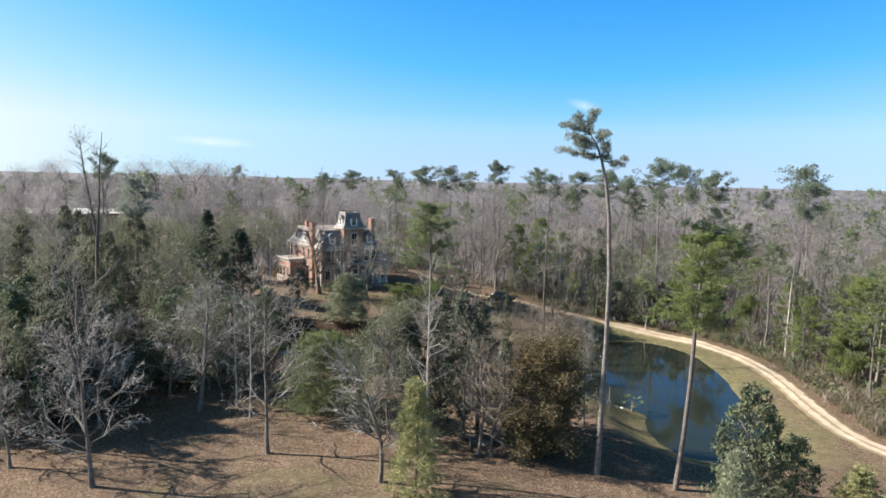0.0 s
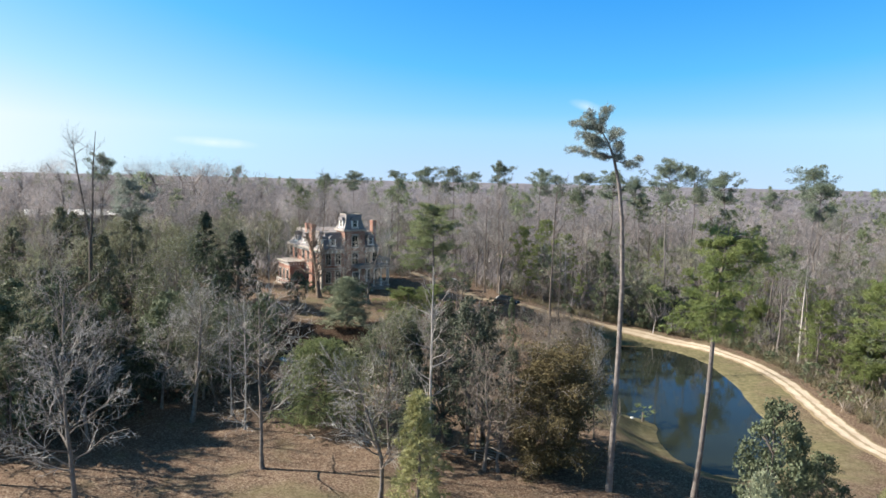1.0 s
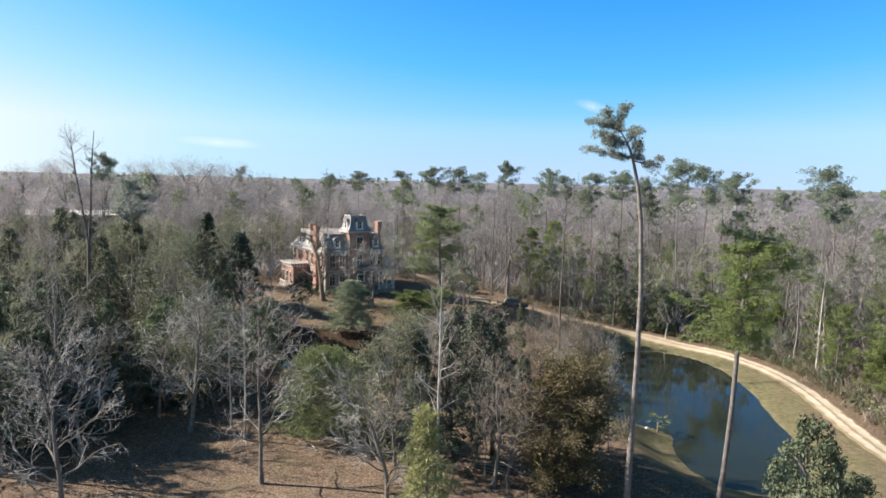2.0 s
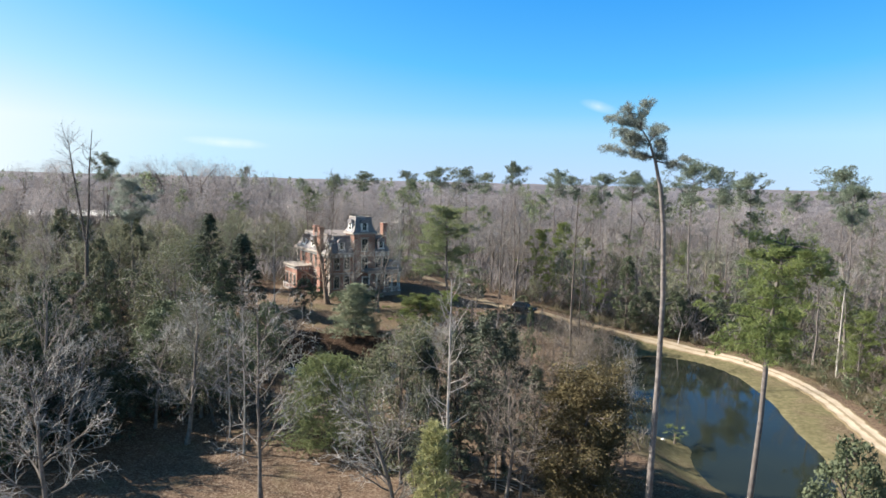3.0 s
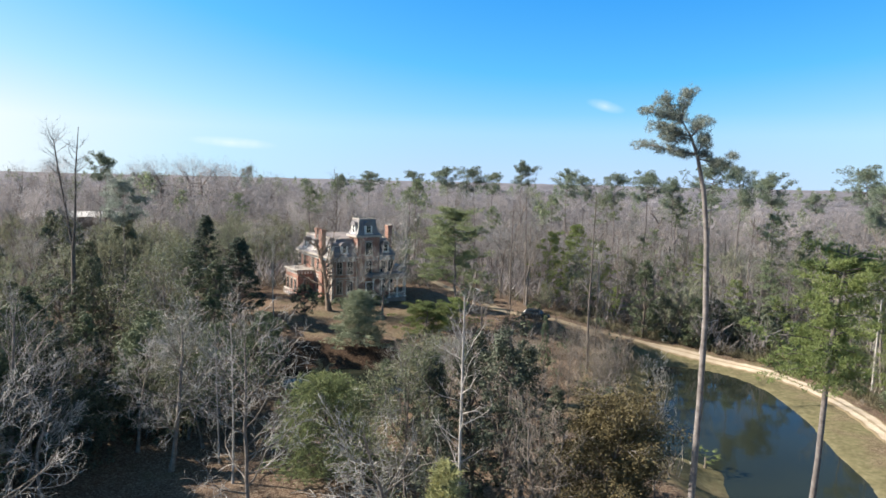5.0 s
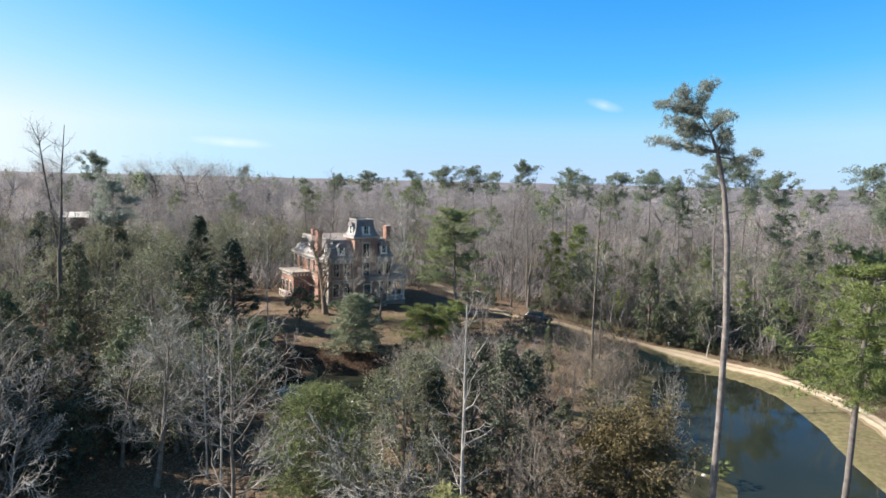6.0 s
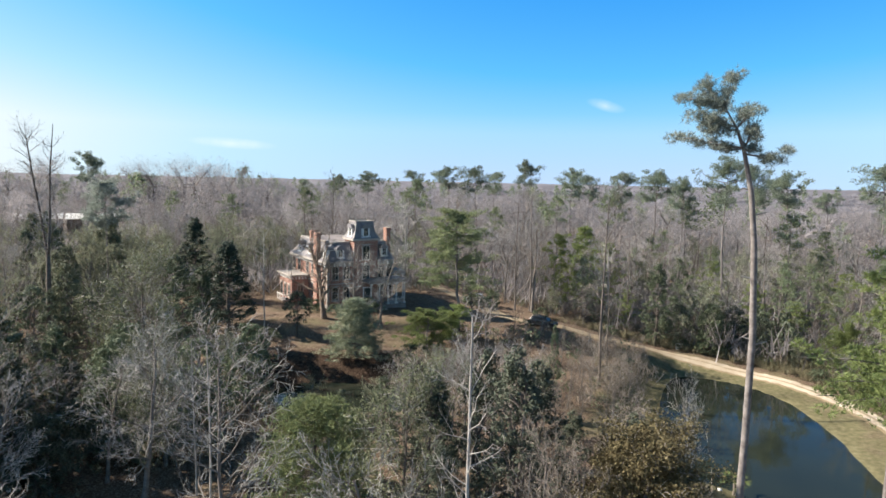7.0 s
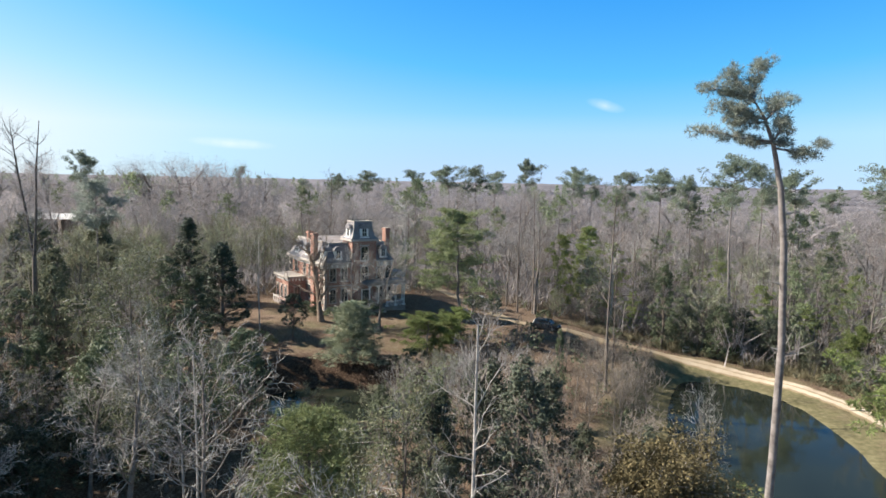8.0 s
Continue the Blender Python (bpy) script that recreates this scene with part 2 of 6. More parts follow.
def ground_surface():
    """Leaf litter over thin winter grass; the attribute grass says how much of the grass shows."""
    m = bpy.data.materials.new("leaf_litter_and_grass")
    m.use_nodes = True
    t = m.node_tree
    n, l = t.nodes, t.links
    b = n["Principled BSDF"]
    co = n.new("ShaderNodeTexCoord")

    def noise_of(scale, detail=5):
        q = n.new("ShaderNodeTexNoise")
        q.inputs["Scale"].default_value, q.inputs["Detail"].default_value = scale, detail
        l.new(co.outputs["Object"], q.inputs["Vector"])
        return q.outputs["Fac"]

    def ramp_of(fac, *stops):
        r = n.new("ShaderNodeValToRGB")
        while len(r.color_ramp.elements) < len(stops):
            r.color_ramp.elements.new(0.5)
        for e, (p, c) in zip(r.color_ramp.elements, stops):
            e.position, e.color = p, (*c, 1)
        l.new(fac, r.inputs[0])
        return r.outputs[0]

    def mix_of(fac, a, c):
        q = n.new("ShaderNodeMix")
        q.data_type = "RGBA"
        l.new(fac, q.inputs["Factor"]), l.new(a, q.inputs["A"]), l.new(c, q.inputs["B"])
        return q.outputs["Result"]

    cell = n.new("ShaderNodeTexVoronoi")
    cell.inputs["Scale"].default_value = 8.0
    l.new(co.outputs["Object"], cell.inputs["Vector"])
    sep = n.new("ShaderNodeSeparateColor")
    l.new(cell.outputs["Color"], sep.inputs[0])
    litter = ramp_of(sep.outputs[0], (0.0, (0.088, 0.056, 0.04)), (0.45, (0.152, 0.105, 0.075)), (0.8, (0.202, 0.152, 0.11)), (1.0, (0.28, 0.226, 0.172)))
    grass = ramp_of(noise_of(1.6, 8), (0.3, (0.112, 0.102, 0.055)), (0.55, (0.165, 0.148, 0.082)), (0.75, (0.225, 0.198, 0.122)))
    zone = n.new("ShaderNodeAttribute")
    zone.attribute_name = "grass"
    patch = n.new("ShaderNodeMath")
    patch.operation = "MULTIPLY_ADD"
    l.new(noise_of(0.22, 6), patch.inputs[0])
    patch.inputs[1].default_value = 1.6
    l.new(zone.outputs["Fac"], patch.inputs[2])
    edge = n.new("ShaderNodeMapRange")
    edge.inputs["From Min"].default_value, edge.inputs["From Max"].default_value = 0.95, 1.5
    l.new(patch.outputs[0], edge.inputs["Value"])
    mixed = mix_of(edge.outputs[0], litter, grass)
    stain = n.new("ShaderNodeMapRange")
    stain.inputs["To Min"].default_value, stain.inputs["To Max"].default_value = 0.72, 1.25
    l.new(noise_of(0.5, 4), stain.inputs["Value"])
    # Litter on the bank is darkened to paint in the shade there.
    shade_mask, shade_ramp = n.new("ShaderNodeAttribute"), n.new("ShaderNodeMapRange")
    shade_mask.attribute_name = "bank_shade"
    shade_ramp.inputs["From Min"].default_value, shade_ramp.inputs["From Max"].default_value = 0.75, 1.35
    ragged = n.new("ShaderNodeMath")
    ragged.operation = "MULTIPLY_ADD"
    l.new(noise_of(0.35, 5), ragged.inputs[0]), l.new(shade_mask.outputs["Fac"], ragged.inputs[2])
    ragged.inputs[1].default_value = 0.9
    l.new(ragged.outputs[0], shade_ramp.inputs["Value"])
    shaded_litter = ramp_of(sep.outputs[1], (0.0, (0.032, 0.02, 0.014)), (0.6, (0.062, 0.04, 0.028)), (1.0, (0.12, 0.085, 0.06)))
    mixed = mix_of(shade_ramp.outputs[0], mixed, shaded_litter)
    hue = n.new("ShaderNodeHueSaturation")
    l.new(mixed, hue.inputs["Color"]), l.new(stain.outputs[0], hue.inputs["Value"])
    l.new(hue.outputs[0], b.inputs["Base Color"])
    b.inputs["Roughness"].default_value, b.inputs["Specular IOR Level"].default_value = 0.95, 0.1
    bp = n.new("ShaderNodeBump")
    bp.inputs["Strength"].default_value, bp.inputs["Distance"].default_value = 0.6, 0.08
    l.new(noise_of(5, 4), bp.inputs["Height"]), l.new(bp.outputs[0], b.inputs["Normal"])
    return m


def road_surface():
    """Pale sand in two wheel tracks, with a grassier crown between them and ragged verges."""
    m = surface("sandy_track", (0.42, 0.335, 0.245), (0.64, 0.55, 0.43), 2.5, 5, rough=0.95, vary=0.0)
    t = m.node_tree
    n, l = t.nodes, t.links
    at, nz, ad, rp, mx = n.new("ShaderNodeAttribute"), n.new("ShaderNodeTexNoise"), n.new("ShaderNodeMath"), n.new("ShaderNodeValToRGB"), n.new("ShaderNodeMix")
    at.attribute_name = "across"
    nz.inputs["Scale"].default_value, nz.inputs["Detail"].default_value = 0.9, 5
    co = n.new("ShaderNodeTexCoord")
    l.new(co.outputs["Object"], nz.inputs["Vector"])
    ad.operation = "MULTIPLY_ADD"
    l.new(nz.outputs["Fac"], ad.inputs[0])
    ad.inputs[1].default_value = 0.45
    l.new(at.outputs["Fac"], ad.inputs[2])
    e = rp.color_ramp.elements
    e[0].position, e[0].color = 0.30, (0.8, 0.8, 0.8, 1)
    e[1].position, e[1].color = 0.42, (0.0, 0.0, 0.0, 1)
    for p, c in ((0.86, 0.0), (1.05, 1.0)):
        q = e.new(p if p < 1 else 1.0)
        q.color = (c, c, c, 1)
    l.new(ad.outputs[0], rp.inputs[0])
    hue = [q for q in n if q.type == "HUE_SAT"][0]
    mx.data_type = "RGBA"
    grown, most = n.new("ShaderNodeAttribute"), n.new("ShaderNodeMath")
    grown.attribute_name, most.operation = "grown", "MAXIMUM"
    l.new(rp.outputs[0], most.inputs[0]), l.new(grown.outputs["Fac"], most.inputs[1])
    l.new(most.outputs[0], mx.inputs["Factor"]), l.new(hue.outputs[0], mx.inputs["A"])
    mx.inputs["B"].default_value = (0.245, 0.188, 0.115, 1)
    l.new(mx.outputs["Result"], n["Principled BSDF"].inputs["Base Color"])
    return m


def water_surface():
    m = bpy.data.materials.new("still_pond_water")
    m.use_nodes = True
    n, l = m.node_tree.nodes, m.node_tree.links
    b = n["Principled BSDF"]
    co, nz, bp, rp = n.new("ShaderNodeTexCoord"), n.new("ShaderNodeTexNoise"), n.new("ShaderNodeBump"), n.new("ShaderNodeValToRGB")
    big = n.new("ShaderNodeTexNoise")
    nz.inputs["Scale"].default_value, nz.inputs["Detail"].default_value = 1.1, 4
    big.inputs["Scale"].default_value = 0.12
    l.new(co.outputs["Object"], nz.inputs["Vector"]), l.new(co.outputs["Object"], big.inputs["Vector"])
    bp.inputs["Strength"].default_value, bp.inputs["Distance"].default_value = 0.10, 0.05
    l.new(nz.outputs["Fac"], bp.inputs["Height"]), l.new(bp.outputs[0], b.inputs["Normal"])
    rp.color_ramp.elements[0].color, rp.color_ramp.elements[1].color = (0.012, 0.016, 0.014, 1), (0.028, 0.034, 0.022, 1)
    l.new(big.outputs["Fac"], rp.inputs[0]), l.new(rp.outputs[0], b.inputs["Base Color"])
    b.inputs["Roughness"].default_value, b.inputs["IOR"].default_value = 0.05, 1.33
    return m


GROUND, ROAD, WATER = ground_surface(), road_surface(), water_surface()


# ---- building blocks ----
def mesh_np(name, verts, polys, tone=None, smooth=False):
    """A mesh from arrays: polys is a list of index arrays, each with one row a face."""
    me = bpy.data.meshes.new(name)
    verts = np.asarray(verts, dtype=np.float32)
    me.vertices.add(len(verts))
    me.vertices.foreach_set("co", verts.ravel())
    polys = [np.asarray(p, dtype=np.int32) for p in polys if len(p)]
    loops = np.concatenate([p.ravel() for p in polys])
    totals = np.concatenate([np.full(len(p), p.shape[1], dtype=np.int32) for p in polys])
    starts = np.concatenate([[0], np.cumsum(totals)[:-1]]).astype(np.int32)
    me.loops.add(len(loops))
    me.loops.foreach_set("vertex_index", loops)
    me.polygons.add(len(totals))
    me.polygons.foreach_set("loop_start", starts)
    me.polygons.foreach_set("use_smooth", np.full(len(totals), smooth, dtype=bool))
    if tone is not None:
        a = me.attributes.new("tone", "FLOAT", "POINT")
        a.data.foreach_set("value", np.asarray(tone, dtype=np.float32))
    me.update(calc_edges=True)
    return me


def solid(name, me, material, parent=None, label=""):
    me.materials.append(material)
    ob = new(name, me)
    if parent is not None:
        ob.parent = parent
    if label:
        ob["label"] = label
    return ob


def part(name, bm, material, parent=None, label=""):
    """Links a bmesh as one mesh object under a thing or a part."""
    me = bpy.data.meshes.new(name)
    bmesh.ops.recalc_face_normals(bm, faces=bm.faces)
    bm.to_mesh(me)
    bm.free()
    return solid(name, me, material, parent, label)


def box(bm, x0, x1, y0, y1, z0, z1, taper=0.0):
    v = [bm.verts.new((x + (taper if x == x0 else -taper) * k, y + (taper if y == y0 else -taper) * k, z))
         for k, z in ((0, z0), (1, z1)) for x, y in ((x0, y0), (x1, y0), (x1, y1), (x0, y1))]
    for f in ((3, 2, 1, 0), (4, 5, 6, 7), (0, 1, 5, 4), (1, 2, 6, 5), (2, 3, 7, 6), (3, 0, 4, 7)):
        bm.faces.new([v[i] for i in f])
    return bm


def boxes(*dims):
    bm = bmesh.new()
    for d in dims:
        box(bm, *d)
    return bm


def unit(v):
    return v / (np.linalg.norm(v) + 1e-9)


class Tubes:
    """Gathers tapered tubes into one mesh."""

    def __init__(self):
        self.v, self.quads, self.tris, self.n = [], [], [], 0

    def tube(self, pts, radii, sides):
        ref = np.array((0.3, 0.9, 0.2))
        base = self.n
        ang = np.arange(sides) * 2 * math.pi / sides
        k = len(pts)
        for i in range(k):
            d = unit(pts[min(i + 1, k - 1)] - pts[max(i - 1, 0)])
            u = unit(np.cross(d, ref))
            w = np.cross(d, u)
            if i == k - 1 and radii[i] < 0.02:
                self.v.append(pts[i][None])
                self.n += 1
            else:
                self.v.append(pts[i] + radii[i] * (np.cos(ang)[:, None] * u + np.sin(ang)[:, None] * w))
                self.n += sides
        last = radii[-1] < 0.02
        for i in range(k - 1):
            a = base + i * sides
            for j in range(sides):
                j2 = (j + 1) % sides
                if i == k - 2 and last:
                    self.tris.append((a + j, a + j2, a + sides))
                else:
                    self.quads.append((a + j, a + j2, a + sides + j2, a + sides + j))

    def blade(self, a, b, w):
        """One thin twig, drawn to a point."""
        u = unit(np.cross(b - a, (0.31, 0.52, 0.8))) * w
        self.v.append(np.array((a - u, a + u, b)))
        self.tris.append((self.n, self.n + 1, self.n + 2))
        self.n += 3

    def mesh(self, name, smooth=True):
        return mesh_np(name, np.concatenate(self.v), [np.array(self.quads), np.array(self.tris)], smooth=smooth)


def turned(rng, d, degrees):
    """d turned by that many degrees to a random side."""
    side = unit(np.cross(d, rng.normal(size=3)))
    a = radians(degrees)
    return unit(d * math.cos(a) + side * math.sin(a))


def limb(rng, out, p, d, length, r, level, plan):
    """Grows one limb and the limbs on it. plan: for each level (segments, sides, wobble, rise, children, angle, ratio, first)."""
    seg, sides, wobble, rise, kids, angle, ratio, first = plan[level]
    pts, dirs = [p], [d]
    for i in range(seg):
        d = unit(d + rng.normal(size=3) * wobble + np.array((0, 0, rise)))
        p = p + d * length / seg
        pts.append(p), dirs.append(d)
    end = r * 0.32 if level + 1 < len(plan) else 0.004
    radii = np.linspace(r, end, seg + 1)
    if level == 0:
        radii[0] *= 1.35
    if sides == 1:
        out[1].blade(p - d * length, p, angle)
        return
    out[0 if level < 2 else 1].tube(pts, radii, sides)
    if level + 1 >= len(plan):
        return
    for k in range(kids):
        f = first + (1 - first) * (k + rng.uniform(0.1, 0.9)) / kids
        i = min(int(f * seg), seg - 1)
        q = pts[i] + (pts[i + 1] - pts[i]) * (f * seg - i)
        shape = (0.55 + 0.75 * math.sin(math.pi * min(1, (f - first) / (1 - first) * 0.62 + 0.25))) if level == 0 else 1.15 - 0.6 * f
        limb(rng, out, q, turned(rng, dirs[i + 1], angle * rng.uniform(0.75, 1.2) * (1.25 - 0.7 * f if level == 0 else 1)), length * ratio * shape * rng.uniform(0.75, 1.2),
             max(np.interp(f, (0, 1), (r, end)) * 0.46, 0.016), level + 1, plan)


def bare_plan(detail, spread, sway=0.05, blade=0.0):
    """Growth plans from fine (near) to coarse (far off)."""
    if detail == 3:
        return [(9, 7, sway, 0.02, 20, 66, 0.28 * spread, 0.22), (7, 5, 0.16, 0.08, 8, 50, 0.46, 0.14),
                (4, 4, 0.2, 0.05, 6, 46, 0.48, 0.14), (2, 3, 0.24, 0.04, 4, 44, 0.5, 0.2), (1, 1, 0.1, 0.0, 0, blade or 0.008, 0, 0)]
    if detail == 2:
        return [(9, 7, sway, 0.03, 19, 56, 0.30 * spread, 0.24), (7, 5, 0.13, 0.09, 8, 46, 0.48, 0.15),
                (4, 3, 0.17, 0.06, 6, 44, 0.5, 0.15), (2, 3, 0.2, 0.04, 4, 42, 0.6, 0.2), (1, 1, 0.1, 0.02, 0, blade or 0.011, 0, 0)]
    return [(7, 5, sway, 0.03, 15, 56, 0.36 * spread, 0.26), (4, 3, 0.15, 0.09, 8, 48, 0.5, 0.12),
            (2, 3, 0.18, 0.03, 14, 52, 0.46, 0.05), (1, 1, 0.15, 0.0, 0, blade or 0.014, 0, 0)]


def leaf_cards(rng, at, out, size, wide=0.45):
    """Small pointed leaves as four-sided blades, each facing roughly along out."""
    n = len(at)
    nrm = out + rng.normal(size=(n, 3)) * 0.6
    nrm /= np.linalg.norm(nrm, axis=1)[:, None] + 1e-9
    u = np.cross(nrm, rng.normal(size=(n, 3)))
    u /= np.linalg.norm(u, axis=1)[:, None] + 1e-9
    w = np.cross(nrm, u)
    s = size * rng.uniform(0.6, 1.35, (n, 1))
    v = np.stack([at - u * s, at - w * s * wide - nrm * s * 0.12, at + u * s, at + w * s * wide - nrm * s * 0.12], axis=1).reshape(-1, 3)
    return v, np.arange(4 * n).reshape(n, 4)


def needle_tufts(rng, at, out, count, length, width):
    """Tufts of needles: count thin spikes from each place, spraying along out."""
    n = len(at)
    d = np.repeat(out, count, axis=0) * 0.7 + rng.normal(size=(n * count, 3)) * 0.75
    d /= np.linalg.norm(d, axis=1)[:, None] + 1e-9
    p = np.repeat(at, count, axis=0)
    w = np.cross(d, rng.normal(size=(n * count, 3)))
    w = w / (np.linalg.norm(w, axis=1)[:, None] + 1e-9) * width
    s = length * rng.uniform(0.6, 1.3, (n * count, 1))
    v = np.stack([p - w, p + w, p + d * s], axis=1).reshape(-1, 3)
    return v, np.arange(3 * n * count).reshape(-1, 3)


def clumps_in(rng, n, centre, radii, hollow=0.45):
    """Places in an ellipsoid, fewer in its heart."""
    d = rng.normal(size=(n, 3))
    d /= np.linalg.norm(d, axis=1)[:, None]
    return np.asarray(centre) + d * np.asarray(radii) * rng.uniform(hollow, 1.0, (n, 1)) ** 0.6, d


def spray(rng, centres, per, radius, flat=0.6):
    """per places scattered round each centre, and the way out from it."""
    d = rng.normal(size=(len(centres), per, 3))
    d /= np.linalg.norm(d, axis=2)[:, :, None]
    r = (rng.uniform(0.15, 1, (len(centres), per, 1)) ** 0.5) * radius * rng.uniform(0.6, 1.3, (len(centres), 1, 1))
    at = centres[:, None] + d * r * np.array((1, 1, flat))
    return at.reshape(-1, 3), (d * np.array((1, 1, 0.8)) + np.array((0, 0, 0.35))).reshape(-1, 3)


LIBRARY = {}


def stand(name):
    """An empty that carries a thing's parts."""
    return new(name)


def bare_tree(seed, height, spread=1.0, detail=2, bark=BARK, twig=TWIG, lean=0.0, girth=1.0, sway=0.05, blade=0.0, name="bare_tree"):
    rng = np.random.default_rng(seed)
    out = (Tubes(), Tubes())
    limb(rng, out, np.zeros(3), unit(np.array((lean, lean * 0.4, 1.0))), height * 0.8, height * 0.0145 * girth, 0, bare_plan(detail, spread, sway, blade))
    tree = stand(name)
    solid("trunk", out[0].mesh("trunk"), bark, tree)
    solid("crown", out[1].mesh("crown", False), twig, tree, "fine leafless twigs")
    return tree


def lobed_tree(seed, height, wide=0.3, bark=LAWN_BARK, twig=FAR_TWIG, blades=1500, twist=1.0, name="bare_tree"):
    """A leafless woodland tree with a billowing crown of fine twigs."""
    rng = np.random.default_rng(seed)
    t, w = Tubes(), Tubes()
    stem = [np.array((rng.normal() * 0.012 * height * k, rng.normal() * 0.012 * height * k, height * 0.22 * k)) for k in range(5)]
    t.tube(stem, np.linspace(height * 0.012, 0.04, 5), 6)
    spread, tall = height * wide, height * rng.uniform(0.28, 0.34)
    mid = np.array((0, 0, height - tall))
    lobes = [mid + unit(rng.normal(size=3) + np.array((0, 0, 0.2))) * np.array((spread, spread, tall)) * 0.62 for _ in range(10)]
    for k, c in enumerate(lobes):
        root = stem[2 + k % 2]
        t.tube([root, (root + c) / 2 + np.array((0, 0, 0.02 * height)), c], [height * 0.005, height * 0.0035, 0.015], 4)
        for _ in range(blades // 10):
            d = unit(rng.normal(size=3))
            p = c + d * np.array((spread, spread, tall)) * 0.42 * rng.uniform(0.1, 1.0)
            w.blade(p, p + unit(d + rng.normal(size=3) * 0.7 + np.array((0, 0, 0.25))) * height * rng.uniform(0.03, 0.07) * twist, 0.03 * twist)
    tree = stand(name)
    solid("trunk", t.mesh("trunk"), bark, tree)
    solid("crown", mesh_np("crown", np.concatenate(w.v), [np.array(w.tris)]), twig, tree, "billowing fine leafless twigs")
    return tree


def slim_tree(seed, height, bark=PALE_BARK, twig=TWIG, reach=0.105):
    """A straight slender stem with short side branches on its upper half."""
    rng = np.random.default_rng(seed)
    out = (Tubes(), Tubes())
    limb(rng, out, np.zeros(3), np.array((0.0, 0.0, 1.0)), height, height * 0.0075, 0,
         [(10, 7, 0.012, 0.01, 20, 72, reach, 0.38), (5, 4, 0.14, 0.08, 6, 48, 0.5, 0.15), (3, 3, 0.2, 0.04, 5, 42, 0.6, 0.15), (1, 1, 0.1, 0.0, 0, 0.011, 0, 0)])
    tree = stand("bare_tree")
    solid("trunk", out[0].mesh("trunk"), bark, tree)
    solid("crown", out[1].mesh("crown", False), twig, tree, "fine leafless twigs")
    return tree


def pine_tree(seed, height, bare=0.62, width=0.17, detail=2, girth=1.0, needle=NEEDLE, lean=0.0, boughs=0, name="pine_tree"):
    """A straight trunk, bare below, with boughs that end in clumps of needles."""
    rng = np.random.default_rng(seed)
    t = Tubes()
    k = 9
    sway = np.cumsum(rng.normal(size=(k + 1, 2)) * height * 0.006, axis=0)
    z = np.linspace(0, height * 0.97, k + 1)
    axis = np.column_stack([sway[:, 0] - sway[0, 0] + lean * z, sway[:, 1] - sway[0, 1], z])
    t.tube(list(axis), np.linspace(height * 0.0105 * girth, 0.03, k + 1), 7)
    centres, outs = [], []
    boughs = boughs or (20 if detail == 2 else 15)
    heavy = rng.uniform(0, 2 * math.pi)
    for i in range(boughs):
        f = bare + (1 - bare) * (i + rng.uniform()) / boughs
        p = np.array([np.interp(f * height * 0.97, z, axis[:, j]) for j in range(3)])
        a = heavy + rng.normal() * 0.9 if rng.uniform() < 0.35 else rng.uniform(0, 2 * math.pi)
        g = (f - bare) / (1 - bare)
        reach = height * width * (0.62 + 0.5 * math.sin(math.pi * min(1, 0.15 + 0.8 * g)) - 0.45 * g ** 3) * rng.uniform(0.45, 1.25)
        d = unit(np.array((math.cos(a), math.sin(a), rng.uniform(-0.1, 0.3) + 0.35 * g)))
        mid, end = p + d * reach * 0.55 + np.array((0, 0, -0.1)), p + d * reach + np.array((0, 0, 0.12 * reach))
        t.tube([p, mid, end], [height * 0.0028, height * 0.0018, 0.02], 4)
        for q in np.linspace(0.5, 1.0, 3 if detail == 2 else 2):
            centres.append(p + (end - p) * q + rng.normal(size=3) * 0.35)
    centres.append(axis[-1] + np.array((0, 0, 0.3)))
    centres = np.array(centres)
    at, away = spray(rng, centres, 28 if detail == 2 else 14, max(height * 0.036, 0.56), 0.55)
    v, f = needle_tufts(rng, at, away, 6 if detail == 2 else 4, 0.36 if detail == 2 else 0.5, 0.034 if detail == 2 else 0.075)
    tree = stand(name)
    solid("trunk", t.mesh("trunk"), PINE_BARK, tree)
    solid("crown", mesh_np("crown", v, [f]), needle, tree, "clumps of green needles")
    return tree


def broadleaf_evergreen(seed, height, width, leaf=LEAF, size=0.21, clumps=70, per=54, low=0.12, cone=0.4, bark=BARK, name="evergreen_tree"):
    """A dense rounded or conical crown of leathery leaves on a forked trunk."""
    rng = np.random.default_rng(seed)
    clumps, per, size = int(clumps * 1.7), int(per * 0.6), size * 0.86
    t = Tubes()
    pts = [np.zeros(3)]
    for i in range(5):
        pts.append(pts[-1] + np.array((*rng.normal(size=2) * 0.03 * height * 0.3, height * 0.17)))
    t.tube(pts, np.linspace(height * 0.016, 0.03, 6), 6)
    c = []
    for i in range(clumps):
        g = rng.uniform(0, 1) ** 0.85
        z = height * (low + (0.95 - low) * g)
        reach = width / 2 * ((1 - cone) * math.sqrt(max(0.05, 1 - (2 * g - 0.9) ** 2 * 0.85)) + cone * (1.05 - g)) * rng.uniform(0.75, 1.15)
        a = rng.uniform(0, 2 * math.pi)
        rad = reach * rng.uniform(0.35, 1) ** 0.6
        p = np.array((rad * math.cos(a), rad * math.sin(a), z))
        c.append(p)
        if i % 4 == 0:
            root = pts[min(5, int(max(0, g - 0.15) * 5) + 1)]
            t.tube([root, (root + p) / 2 + np.array((0, 0, 0.15)), p], [height * 0.006, height * 0.004, 0.012], 4)
    at, away = spray(rng, np.array(c), per, width * 0.088, 0.75)
    v, f = leaf_cards(rng, at, away, size)
    tree = stand(name)
    solid("trunk", t.mesh("trunk"), bark, tree)
    solid("crown", mesh_np("crown", v, [f]), leaf, tree, "dense leathery leaves")
    return tree


